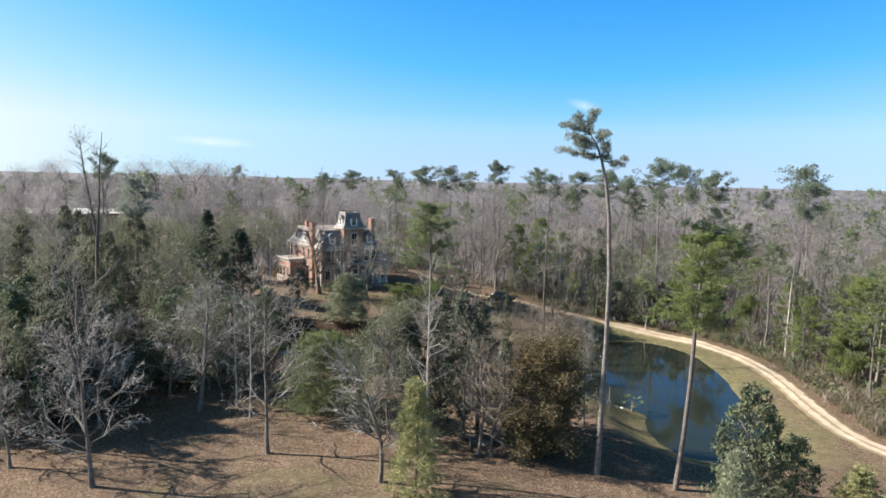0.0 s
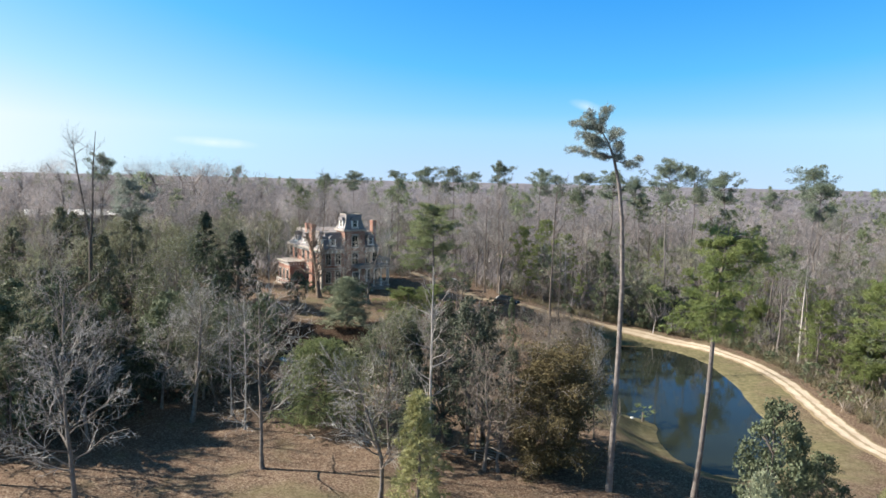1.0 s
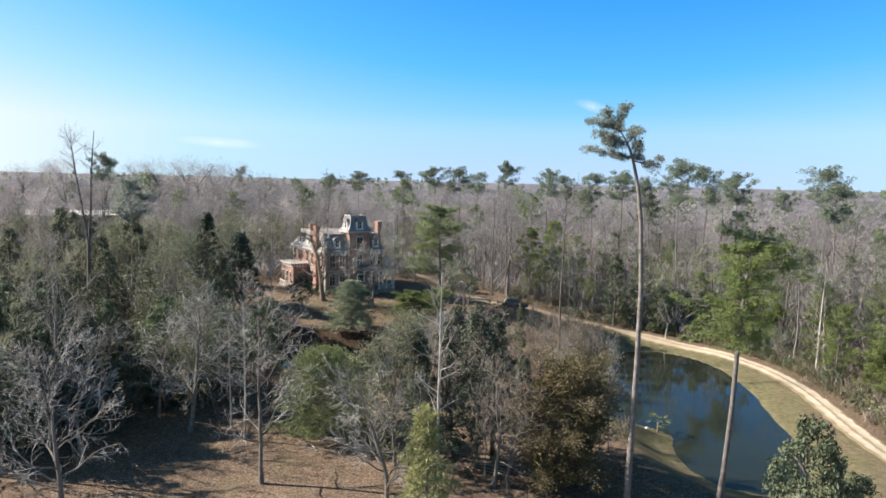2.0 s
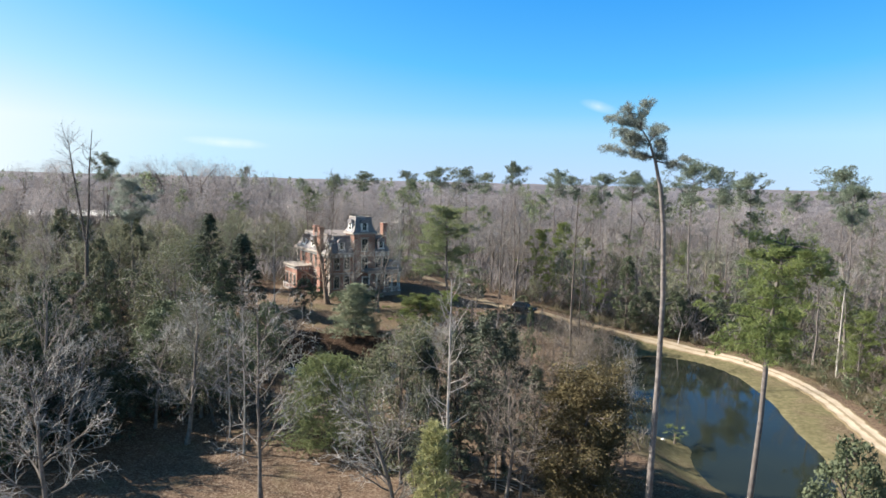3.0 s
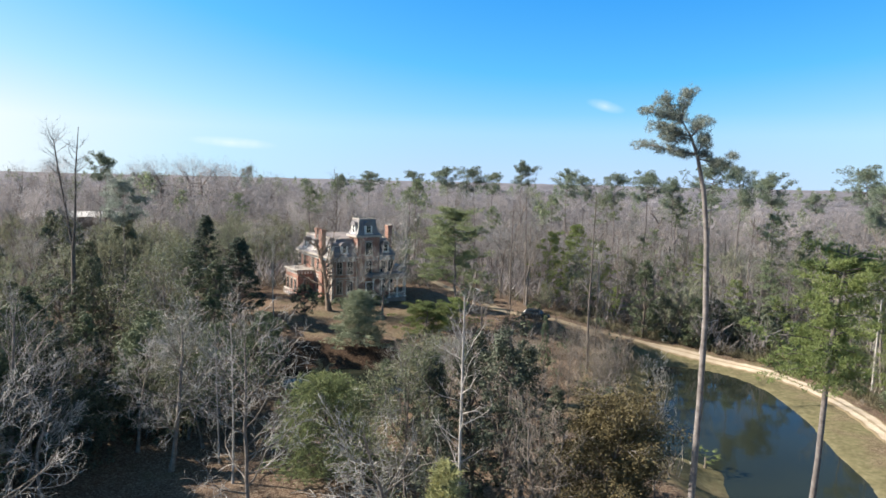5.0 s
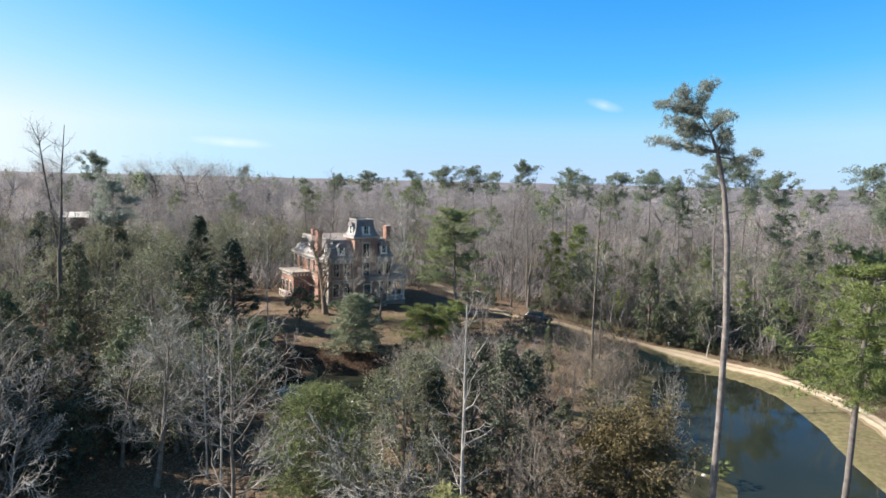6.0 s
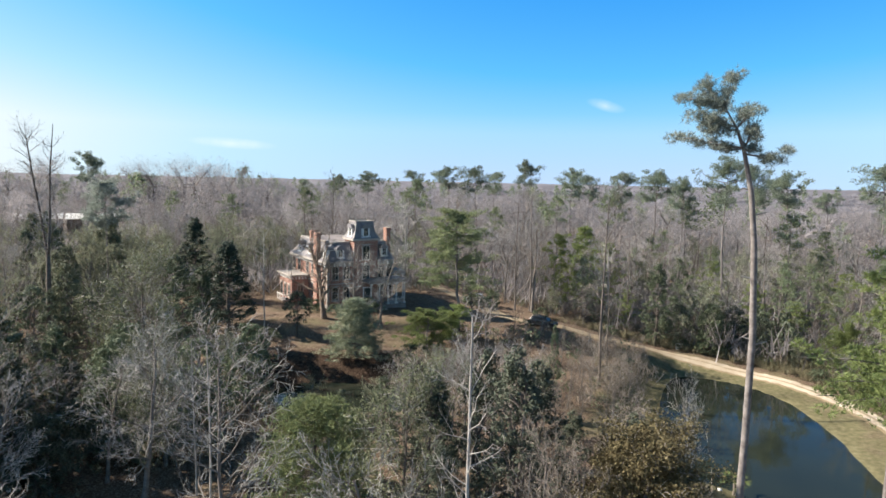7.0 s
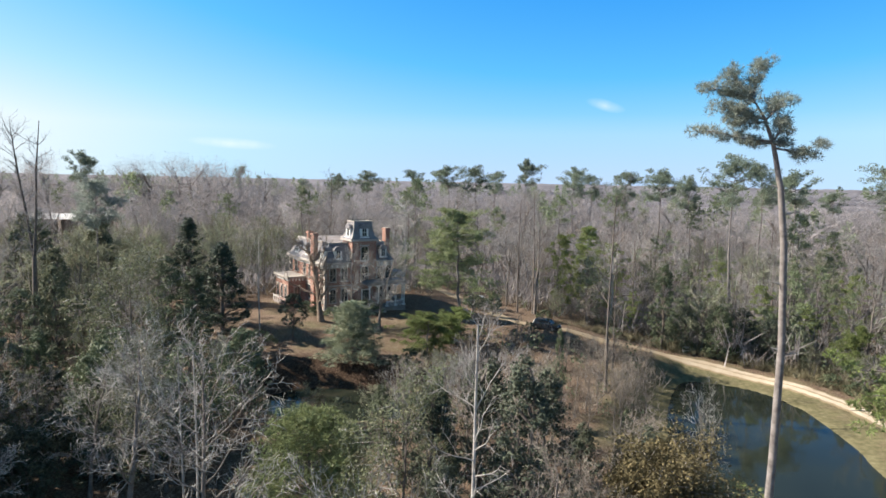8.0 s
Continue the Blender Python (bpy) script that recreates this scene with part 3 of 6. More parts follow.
def conifer_cone(seed, height, width, spray_mat=CEDAR, clumps=90, per=26, bushy=False, name="cedar_tree"):
    """A feathery cone of hanging sprays round a single stem."""
    rng = np.random.default_rng(seed)
    t = Tubes()
    t.tube([np.zeros(3), np.array((0.1, 0, height * 0.5)), np.array((0.0, 0.1, height * 0.96))], [height * 0.014, height * 0.008, 0.015], 6)
    c, o = [], []
    for i in range(clumps):
        g = (i + rng.uniform()) / clumps
        z = height * (0.06 + 0.92 * g)
        rad = width / 2 * (math.sqrt(max(0.04, 1.05 - (1.3 * g - 0.3) ** 2)) if bushy else (1.05 - g) ** 0.75) * rng.uniform(0.35, 1.15)
        a = i * 2.4 + rng.uniform(-0.4, 0.4)
        p = np.array((rad * math.cos(a), rad * math.sin(a), z))
        c.append(p)
        if i % 2 == 0:
            t.tube([np.array((0, 0, z - rad * 0.1)), p], [0.03, 0.012], 3)
    at, away = spray(rng, np.array(c), per, width * 0.12, 0.7)
    away = away * np.array((1, 1, 0.4)) + np.array((0, 0, 0.25))
    v, f = needle_tufts(rng, at, away, 6, 0.36, 0.030)
    tree = stand(name)
    solid("trunk", t.mesh("trunk"), BARK, tree)
    solid("crown", mesh_np("crown", v, [f]), spray_mat, tree, "feathery green sprays")
    return tree


def bronze_tree(seed, height, spread):
    """A young beech that keeps its dry leaves."""
    rng = np.random.default_rng(seed)
    out = (Tubes(), Tubes())
    limb(rng, out, np.zeros(3), np.array((0.02, 0, 1.0)), height * 0.86, height * 0.012, 0,
         [(8, 6, 0.05, 0.02, 34, 62, 0.36 * spread, 0.04), (5, 4, 0.13, -0.01, 8, 45, 0.42, 0.15), (3, 3, 0.16, 0.0, 0, 0, 0, 0)])
    tips = np.concatenate(out[1].v)
    pick = tips[rng.integers(0, len(tips), 22000)] + rng.normal(size=(22000, 3)) * 0.3
    c, _ = clumps_in(rng, 300, (0, 0, height * 0.47), (height * 0.27, height * 0.27, height * 0.46), 0.55)
    c[:, :2] *= (1.12 - 0.45 * c[:, 2:] / height)
    filled, _ = spray(rng, c, 105, 0.62, 0.8)
    pick = np.concatenate([pick, filled])
    v, f = leaf_cards(rng, pick, rng.normal(size=pick.shape) * 0.5 + np.array((0, 0, 0.5)), 0.075, 0.6)
    tree = stand("beech_tree")
    solid("trunk", out[0].mesh("trunk"), BARK, tree)
    solid("framework", out[1].mesh("framework", False), TWIG, tree)
    solid("crown", mesh_np("crown", v, [f]), BRONZE, tree, "dry olive-bronze leaves")
    return tree


def leafy_tree(seed, height, spread, leaf, count, size=0.08):
    """A branching tree in thin leaf: pale limbs show through."""
    rng = np.random.default_rng(seed)
    out = (Tubes(), Tubes())
    limb(rng, out, np.zeros(3), np.array((0.02, 0, 1.0)), height * 0.86, height * 0.012, 0,
         [(8, 6, 0.06, 0.02, 26, 58, 0.3 * spread, 0.16), (6, 4, 0.2, 0.05, 8, 48, 0.46, 0.12), (3, 3, 0.24, 0.03, 5, 46, 0.5, 0.15), (1, 1, 0.1, 0.0, 0, 0.008, 0, 0)])
    tips = np.concatenate(out[1].v)
    pick = tips[rng.integers(0, len(tips), count)] + rng.normal(size=(count, 3)) * 0.22
    v, f = leaf_cards(rng, pick, rng.normal(size=(count, 3)) * 0.5 + np.array((0, 0, 0.5)), size, 0.55)
    tree = stand("evergreen_tree")
    solid("trunk", out[0].mesh("trunk"), BARK, tree)
    solid("framework", out[1].mesh("framework", False), PALE_TWIG, tree)
    solid("crown", mesh_np("crown", v, [f]), leaf, tree, "thin grey-green leaves")
    return tree


# ---- lie of the land ----
def knots(text):
    return np.array([[float(a) for a in row.split()] for row in text.split(",")])


HEIGHTS = knots("-30 47 -.2, -17 56 -.3, -6 51 -.3, 13 56 -.6, 20 53 -.9, -28 66 -.8, -15 68 -.2, 5 70 -.6, -45 80 0, -60 100 1.5, -20 108 1.6, -5 105 .6,"
                "-30 127 3.3, -18 133 3.3, -20 145 3.3, -40 142 3.3, 7 128 2.3, 0 140 2.5, 14 104 -.2, 20 124 .1, 32 127 -1.2, 41 123 -1.8, 50 110 -2, 49 92 -2,"
                "47 75 -2, 58 60 -1.8, 70 110 -2.2, 75 150 -1, 40 160 0, 0 180 1, -60 170 1")
SHORE = knots("20.5 101, 22.3 107.5, 24.8 114.5, 28 120, 33 119.6, 37.5 116.6, 40.3 110.5, 41 103, 40.5 95, 39.4 88, 38.9 81, 37.5 74.5, 34.5 68.5, 30 65.6, 26.5 66.2, 24 68.8, 22.9 73, 23 76,"
              "23.9 79.8, 22 82.3, 19 84, 17.8 88, 18.8 94")
POOL = knots("-28 96, -25 100.0, -20 100.6, -13 100.8, -8 98, -7 93.5, -14 90, -22 89.5, -26.5 91.8")
TRACK = knots("75 30, 62 48, 52 61, 47.2 72, 46.6 81, 47.8 91, 48.2 101, 47 109.5, 44 116, 40 120.6, 35.5 123.8, 30 126.4, 23 128.6, 15 130, 8 131, 2 134,"
              "-3 143, -9 153, -14 166")


def curve_through(pts, closed, per=7):
    """A smooth curve through points."""
    n = len(pts)
    out = []
    for i in range(n if closed else n - 1):
        a, b, c, d = (pts[(i + k) % n] if closed else pts[min(max(i + k, 0), n - 1)] for k in (-1, 0, 1, 2))
        for t in np.arange(per) / per:
            out.append(0.5 * (2 * b + (c - a) * t + (2 * a - 5 * b + 4 * c - d) * t * t + (3 * b - a - 3 * c + d) * t ** 3))
    if not closed:
        out.append(pts[-1])
    return np.array(out)


SHORE, POOL, TRACK = curve_through(SHORE, True), curve_through(POOL, True), curve_through(TRACK, False, 10)
LEVEL, POOL_LEVEL = -3.45, -0.35


def off_line(p, line, closed=True):
    """Distance of the points p from a line; below nought inside a closed one."""
    a = line
    b = np.roll(line, -1, axis=0) if closed else line[1:]
    a = a if closed else line[:-1]
    best = np.full(len(p), 1e9)
    inside = np.zeros(len(p), dtype=bool)
    for (ax, ay), (bx, by) in zip(a, b):
        dx, dy = bx - ax, by - ay
        t = np.clip(((p[:, 0] - ax) * dx + (p[:, 1] - ay) * dy) / (dx * dx + dy * dy + 1e-9), 0, 1)
        best = np.minimum(best, np.hypot(p[:, 0] - ax - t * dx, p[:, 1] - ay - t * dy))
        if closed:
            cross = (ay > p[:, 1]) != (by > p[:, 1])
            inside ^= cross & (p[:, 0] < dx * (p[:, 1] - ay) / (dy if abs(dy) > 1e-9 else 1e-9) + ax)
    return np.where(inside, -best, best)


def smooth(t):
    t = np.clip(t, 0, 1)
    return t * t * (3 - 2 * t)


def ground_z(x, y):
    p = np.column_stack([np.ravel(x), np.ravel(y)]).astype(float)
    d2 = (p[:, None, 0] - HEIGHTS[None, :, 0]) ** 2 + (p[:, None, 1] - HEIGHTS[None, :, 1]) ** 2
    w = 1 / (d2 + 30) ** 1.6
    z = (w * HEIGHTS[:, 2]).sum(1) / w.sum(1)
    far = smooth((np.hypot(p[:, 0], p[:, 1] - 80) - 130) / 150)
    z = z * (1 - far) + far * (0.4 * np.sin(p[:, 0] / 90) + 0.4 * np.cos(p[:, 1] / 70))
    z -= 3.4 * np.tanh(p[:, 0] / 150)
    z += 0.10 * np.sin(p[:, 0] / 3.1 + 1.3 * np.sin(p[:, 1] / 5.3)) * np.sin(p[:, 1] / 3.7)
    for line, level, wide in ((SHORE, LEVEL, 7.0), (POOL, POOL_LEVEL, 4.0)):
        d = off_line(p, line)
        bank = level + 0.12 + (z - level - 0.12) * smooth(d / wide)
        z = np.where(d < 0, level + 0.12 - np.minimum(1.3, -d * 0.45), np.where(d < wide, bank, z))
    return z


def spaced(lo, hi, a, b, step, grow):
    """Values from lo to hi: every step between a and b, wider and wider outside."""
    v = list(np.arange(a, b + step, step))
    s = step
    while v[-1] < hi:
        s *= grow
        v.append(v[-1] + s)
    s = step
    while v[0] > lo:
        s *= grow
        v.insert(0, v[0] - s)
    return np.array(v)


def make_ground():
    xs, ys = spaced(-4200, 4200, -60, 66, 1.0, 1.12), spaced(-900, 4600, 36, 150, 1.0, 1.12)
    gx, gy = np.meshgrid(xs, ys)
    z = ground_z(gx, gy)
    n, m = len(xs), len(ys)
    i = (np.arange(m - 1)[:, None] * n + np.arange(n - 1)[None]).ravel()
    me = mesh_np("ground", np.column_stack([gx.ravel(), gy.ravel(), z]), [np.column_stack([i, i + 1, i + n + 1, i + n])], smooth=True)
    p = np.column_stack([gx.ravel(), gy.ravel()])
    shore, pool = off_line(p, SHORE), off_line(p, POOL)
    lawn = np.exp(-(((p[:, 0] + 12) / 14) ** 2 + ((p[:, 1] - 48) / 7) ** 2)) * 0.35
    verge = np.clip(1 - np.clip(shore, 0, 99) / 11, 0, 1) * 0.95 * np.where(p[:, 1] < 72, np.maximum(smooth((p[:, 0] - 30) / 6), 0.7 * smooth((p[:, 0] - 10) / 8)), 1)
    yard = np.exp(-(((p[:, 0] + 22) / 18) ** 2 + ((p[:, 1] - 120) / 15) ** 2)) * 0.28
    a = me.attributes.new("grass", "FLOAT", "POINT")
    a.data.foreach_set("value", np.maximum.reduce([lawn, verge, yard, np.clip(1 - np.abs(pool) / 3, 0, 1) * 0.4]).astype(np.float32))
    # where shade is painted on the bank north of the pool
    bank_shade = smooth(1.25 - np.abs(np.clip(pool, 0, 99) - 2) / 7) * (p[:, 1] > 96)
    c = me.attributes.new("bank_shade", "FLOAT", "POINT")
    c.data.foreach_set("value", bank_shade.astype(np.float32))
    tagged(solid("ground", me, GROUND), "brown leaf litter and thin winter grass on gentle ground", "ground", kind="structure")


def make_water(name, line, level, label):
    nxt, prv = np.roll(line, -1, axis=0), np.roll(line, 1, axis=0)
    d = nxt - prv
    nrm = np.column_stack([d[:, 1], -d[:, 0]]) / (np.linalg.norm(d, axis=1)[:, None] + 1e-9)
    if off_line(line + nrm * 0.5, line).mean() < 0:
        nrm = -nrm
    pts = line + nrm * 0.25
    bm = bmesh.new()
    top = [bm.verts.new((x, y, level)) for x, y in pts]
    bm.faces.new(top)
    bmesh.ops.triangulate(bm, faces=bm.faces)
    for f in bm.faces:
        if f.normal.z < 0:
            f.normal_flip()
    me = bpy.data.meshes.new(name)
    bm.to_mesh(me)
    bm.free()
    tagged(solid(name, me, WATER), label, "water", kind="structure")


def make_track():
    line = curve_through(TRACK, False, 2)
    d = np.gradient(line, axis=0)
    nrm = np.column_stack([d[:, 1], -d[:, 0]]) / np.linalg.norm(d, axis=1)[:, None]
    cross = np.linspace(-1, 1, 13)
    wide = 1.35 + 0.45 * smooth((line[:, 0] - 16) / 22) + 0.12 * np.sin(np.arange(len(line)) * 0.9)
    pts = line[:, None] + nrm[:, None] * (cross[None, :, None] * wide[:, None, None])
    z = ground_z(pts[..., 0], pts[..., 1]).reshape(pts.shape[:2])
    rut = -0.05 * np.exp(-((np.abs(cross) - 0.5) / 0.16) ** 2)
    z = z + 0.05 + rut[None] + 0.02 - 0.10 * (np.abs(cross) > 0.99)[None]
    n = len(cross)
    i = (np.arange(len(line) - 1)[:, None] * n + np.arange(n - 1)[None]).ravel()
    me = mesh_np("road", np.dstack([pts, z]).reshape(-1, 3), [np.column_stack([i, i + n, i + n + 1, i + 1])], smooth=True)
    a = me.attributes.new("across", "FLOAT", "POINT")
    a.data.foreach_set("value", np.tile(np.abs(cross), len(line)).astype(np.float32))
    b = me.attributes.new("grown", "FLOAT", "POINT")
    b.data.foreach_set("value", np.repeat(0.74 * smooth((47 - line[:, 0]) / 26), n).astype(np.float32))
    tagged(solid("road", me, ROAD), "pale sandy two-rut track curving round the pond", "road", kind="structure")


make_ground()
make_water("water", SHORE, LEVEL, "dark still pond water with tree reflections")
make_water("water", POOL, POOL_LEVEL, "dark shaded arm of pond below the house")
make_track()


# ---- trees: one of each kind is grown, then copied ----
KINDS = {
    "lawn_a": (lambda: bare_tree(11, 14, 1.45, detail=3, bark=LAWN_BARK, twig=PALE_TWIG, lean=-0.05), 14, "pale leafless tree with wide fine branches on the lawn", "tree"),
    "lawn_b": (lambda: bare_tree(12, 18, 1.2, detail=3, bark=LAWN_BARK, twig=PALE_TWIG, lean=-0.06, girth=0.72), 18, "tall pale leafless tree with upswept branches", "tree"),
    "lawn_c": (lambda: bare_tree(13, 16, 1.15, detail=3, bark=LAWN_BARK, twig=PALE_TWIG, lean=-0.03), 16, "grey leafless tree with fine twigs", "tree"),
    "lawn_d": (lambda: bare_tree(14, 14, 1.25, detail=3, bark=LAWN_BARK, twig=PALE_TWIG, lean=0.0, sway=0.07), 14, "pale leafless tree with crooked limbs", "tree"),
    "oak": (lambda: bare_tree(16, 14, 1.35, detail=3, bark=OAK_BARK, twig=BRUSH, girth=2.1, lean=-0.1, sway=0.09), 14, "dark-limbed leafless oak close to the house", "tree"),
    "low_pine": (lambda: pine_tree(35, 9, 0.1, 0.42, boughs=44, needle=YELLOW_NEEDLE), 9, "young pine with low drooping yellow-green boughs", "pine tree"),
    "thicket": (lambda: bare_tree(17, 12, 1.1, detail=3, bark=LAWN_BARK, twig=BROWN_TWIG, lean=0.04, sway=0.09), 12, "brown leafless thicket tree with tangled branches", "tree"),
    "birch": (lambda: slim_tree(15, 19), 19, "slim pale-barked leafless tree with straight trunk", "tree"),
    "wood_a": (lambda: bare_tree(21, 18, 0.9, detail=1, bark=LAWN_BARK), 18, "leafless grey woodland tree", "tree"),
    "wood_b": (lambda: bare_tree(22, 16, 1.1, detail=1, bark=LAWN_BARK, lean=0.04), 16, "leafless grey woodland tree", "tree"),
    "wood_c": (lambda: bare_tree(23, 20, 0.8, detail=1, twig=PALE_TWIG, bark=PALE_BARK), 20, "tall pale leafless woodland tree", "tree"),
    "wood_d": (lambda: bare_tree(24, 13, 1.15, detail=1, bark=LAWN_BARK, twig=BRUSH), 13, "brownish leafless woodland tree", "tree"),
    "wood_f": (lambda: bare_tree(26, 14, 1.15, detail=1, bark=LAWN_BARK, twig=OLIVE_TWIG, blade=0.05), 14, "airy olive-green half-evergreen woodland tree", "tree"),
    "wood_g": (lambda: lobed_tree(27, 17, 0.27, blades=1400), 17, "leafless grey woodland tree with rounded crown", "tree"),
    "wood_h": (lambda: lobed_tree(28, 15, 0.31, twig=TWIG, blades=1400), 15, "leafless grey-brown woodland tree with broad crown", "tree"),
    "wood_e": (lambda: lobed_tree(25, 24, 0.26, blades=4600, twist=0.6), 24, "tall leafless grey woodland tree", "tree"),
    "pine_a": (lambda: pine_tree(31, 24, 0.78, 0.15, boughs=30, needle=SKY_NEEDLE), 24, "tall pine with bare trunk and clumped crown", "pine tree"),
    "pine_h": (lambda: pine_tree(39, 24, 0.74, 0.15, boughs=30, needle=SKY_NEEDLE), 24, "tall pine with rounded grey-green crown", "pine tree"),
    "pine_g": (lambda: pine_tree(38, 24, 0.76, 0.15, boughs=28, needle=SKY_NEEDLE), 24, "tall pine with uneven open crown", "pine tree"),
    "pine_b": (lambda: pine_tree(32, 20, 0.68, 0.19, boughs=34, needle=DRY_NEEDLE), 20, "green pine with broad layered crown", "pine tree"),
    "pine_e": (lambda: pine_tree(36, 16, 0.15, 0.23, boughs=40, needle=YELLOW_NEEDLE), 16, "soft green pine with dense boughs to low down", "pine tree"),
    "pine_c": (lambda: pine_tree(33, 25, 0.72, 0.13, detail=1, boughs=20), 25, "tall pine with bare trunk and clumped crown", "pine tree"),
    "pine_d": (lambda: pine_tree(34, 17, 0.3, 0.22, detail=1), 17, "green pine with boughs to low down", "pine tree"),
    "magnolia": (lambda: broadleaf_evergreen(41, 11, 7.5, size=0.165, clumps=100, per=80), 11, "dark glossy broadleaf evergreen tree", "evergreen tree"),
    "olive_magnolia": (lambda: broadleaf_evergreen(44, 16, 6.5, leaf=OLIVE, clumps=110, per=48, size=0.21, low=0.1, cone=0.5), 16, "tall olive-green broadleaf evergreen tree", "evergreen tree"),
    "privet": (lambda: leafy_tree(63, 12, 1.2, GREY_LEAF, 9500), 12, "grey-green half-evergreen tree with pale limbs", "evergreen tree"),
    "shade_holly": (lambda: broadleaf_evergreen(50, 14, 5.5, leaf=SHADE_LEAF, clumps=95, per=80, cone=0.6, size=0.13, low=0.08), 14, "tall dark grey-green evergreen tree in the thicket", "evergreen tree"),
    "holly": (lambda: broadleaf_evergreen(42, 13, 6, clumps=70, per=84, cone=0.75, size=0.155), 13, "dark conical evergreen tree with leathery leaves", "evergreen tree"),
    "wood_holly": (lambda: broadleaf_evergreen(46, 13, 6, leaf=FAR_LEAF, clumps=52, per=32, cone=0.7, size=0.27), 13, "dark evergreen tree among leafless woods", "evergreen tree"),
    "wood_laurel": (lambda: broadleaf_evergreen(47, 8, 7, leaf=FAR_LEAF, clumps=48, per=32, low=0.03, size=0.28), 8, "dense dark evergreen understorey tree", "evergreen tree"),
    "laurel": (lambda: broadleaf_evergreen(43, 8, 7, leaf=SHADE_LEAF, clumps=60, per=78, low=0.03, size=0.155), 8, "dense dark evergreen understorey tree", "evergreen tree"),
    "hedge": (lambda: broadleaf_evergreen(45, 2, 3.2, clumps=34, per=30, size=0.16, low=0.05, cone=0.1, name="shrub"), 2, "low dark rounded evergreen shrub", "shrub"),
    "dark_cone": (lambda: broadleaf_evergreen(48, 15, 6, leaf=DARK_LEAF, clumps=130, per=70, cone=0.8, size=0.17, low=0.03), 15, "tall dark conical evergreen tree on the lawn", "evergreen tree"),
    "slim": (lambda: slim_tree(18, 20, bark=BARK, twig=FAR_TWIG, reach=0.17), 20, "tall slender leafless tree with short side branches", "tree"),
    "yard_magnolia": (lambda: broadleaf_evergreen(49, 7, 4.5, leaf=DARK_LEAF, clumps=50, per=50, size=0.16, low=0.3, cone=0.2), 7, "small dark magnolia before the house", "evergreen tree"),
    "pine_f": (lambda: pine_tree(37, 20, 0.34, 0.22, boughs=72, needle=SOFT_NEEDLE), 20, "pine with dense rounded crown beside the house", "pine tree"),
    "bush_cedar": (lambda: conifer_cone(53, 9, 7.5, YOUNG_CEDAR, clumps=230, per=24, bushy=True), 9, "bushy yellow-green young cedar on the bank", "cedar tree"),
    "cedar": (lambda: conifer_cone(51, 9, 5, clumps=130), 9, "soft green cedar with feathery sprays", "cedar tree"),
    "lime_cedar": (lambda: conifer_cone(52, 10, 4.2, LIME, clumps=75, per=24), 10, "yellow-green feathery conical cedar", "cedar tree"),
    "beech": (lambda: bronze_tree(61, 11, 0.95), 11, "young beech holding dry olive-bronze leaves", "tree"),
}
GROUPS = {"wood": "leafless woodland trees", "pine": "pines among the woods"}


def plant(kind, x, y, height, turn=0.0, wide=1.0, sink=0.08):
    """Sets one tree of a kind on the ground."""
    grow, full, label, category = KINDS[kind]
    s = height / full
    z = float(ground_z(x, y)[0]) - sink
    m = Matrix.Translation((x, y, z)) @ Matrix.Rotation(radians(turn), 4, "Z") @ Matrix.Diagonal((s * wide, s * wide, s, 1))
    if kind not in LIBRARY:
        tree = grow()
        tagged(tree, label, category, GROUPS.get(kind.split("_")[0], ""))
        tree.matrix_basis = m
        LIBRARY[kind] = (tree, m.to_scale())
        return tree
    tree, base = LIBRARY[kind]
    return copy_thing(tree, m @ Matrix.Diagonal((1 / base[0], 1 / base[1], 1 / base[2], 1)))


def hedges():
    """Rounded shrubs along the bank below the house and beside its walls."""
    rng = np.random.default_rng(75)
    for x, y in ((-13.5, 104.5), (-11, 107), (-33, 108), (-26.5, 124.2), (-23.6, 126.0), (-21.4, 127.6), (-30.8, 125.4), (-4.2, 141.2), (-2.4, 140.9), (-0.8, 140.7)):
        plant("hedge", x, y, rng.uniform(1.6, 2.6), rng.uniform(0, 360), rng.uniform(0.9, 1.2), 0.05)


# trees on and round the lawn
plant("lawn_a", -29.0, 47.2, 14.5, 20)
plant("lawn_b", -17.2, 55.8, 18.0, 0)
plant("lawn_c", -28.2, 66.4, 16.5, 100)
plant("lawn_d", -6.0, 51.6, 14.0, 60)
plant("birch", -1.9, 52.2, 19.6, 0)
plant("birch", -24.7, 68.4, 13.0, 80)
plant("birch", -21.8, 64.4, 14.0, 160)
plant("lawn_c", -37.5, 49.5, 10.0, 210)
plant("shade_holly", -37.8, 61.5, 11.0, 30, 1.3)
plant("shade_holly", -36.2, 65.0, 8.0, 130, 1.3)
plant("shade_holly", -39.0, 66.5, 12.0, 230, 1.3)
plant("lawn_d", -35.4, 59.5, 12.5, 300)
plant("lawn_a", -33.0, 69.5, 12.0, 250)
plant("thicket", 3.9, 58.6, 11.0, 130)
plant("thicket", 2.6, 58.8, 12.5, 30)
plant("thicket", 9.5, 67.0, 11.5, 200)
plant("thicket", 12.0, 64.0, 9.0, 280)
plant("thicket", 7.6, 63.5, 12.0, 70)
plant("lawn_b", 14.4, 68.4, 13.0, 40, 0.55)
plant("birch", 1.8, 60.8, 9.0, 300)
plant("lime_cedar", -2.7, 48.4, 10.4, 0, 1.25)
plant("magnolia", -26.0, 84.0, 10.6, 40, 0.9)
plant("bush_cedar", -14.6, 67.3, 9.0, 40, 1.15)
plant("cedar", -12.6, 71.5, 6.5, 140, 1.2)
plant("beech", 8.4, 60.0, 12.6, 0, 1.1)
# Two hollies added behind the beech to shade the pond bank.
plant("shade_holly", 9.8, 65.8, 11.0, 40, 1.2)
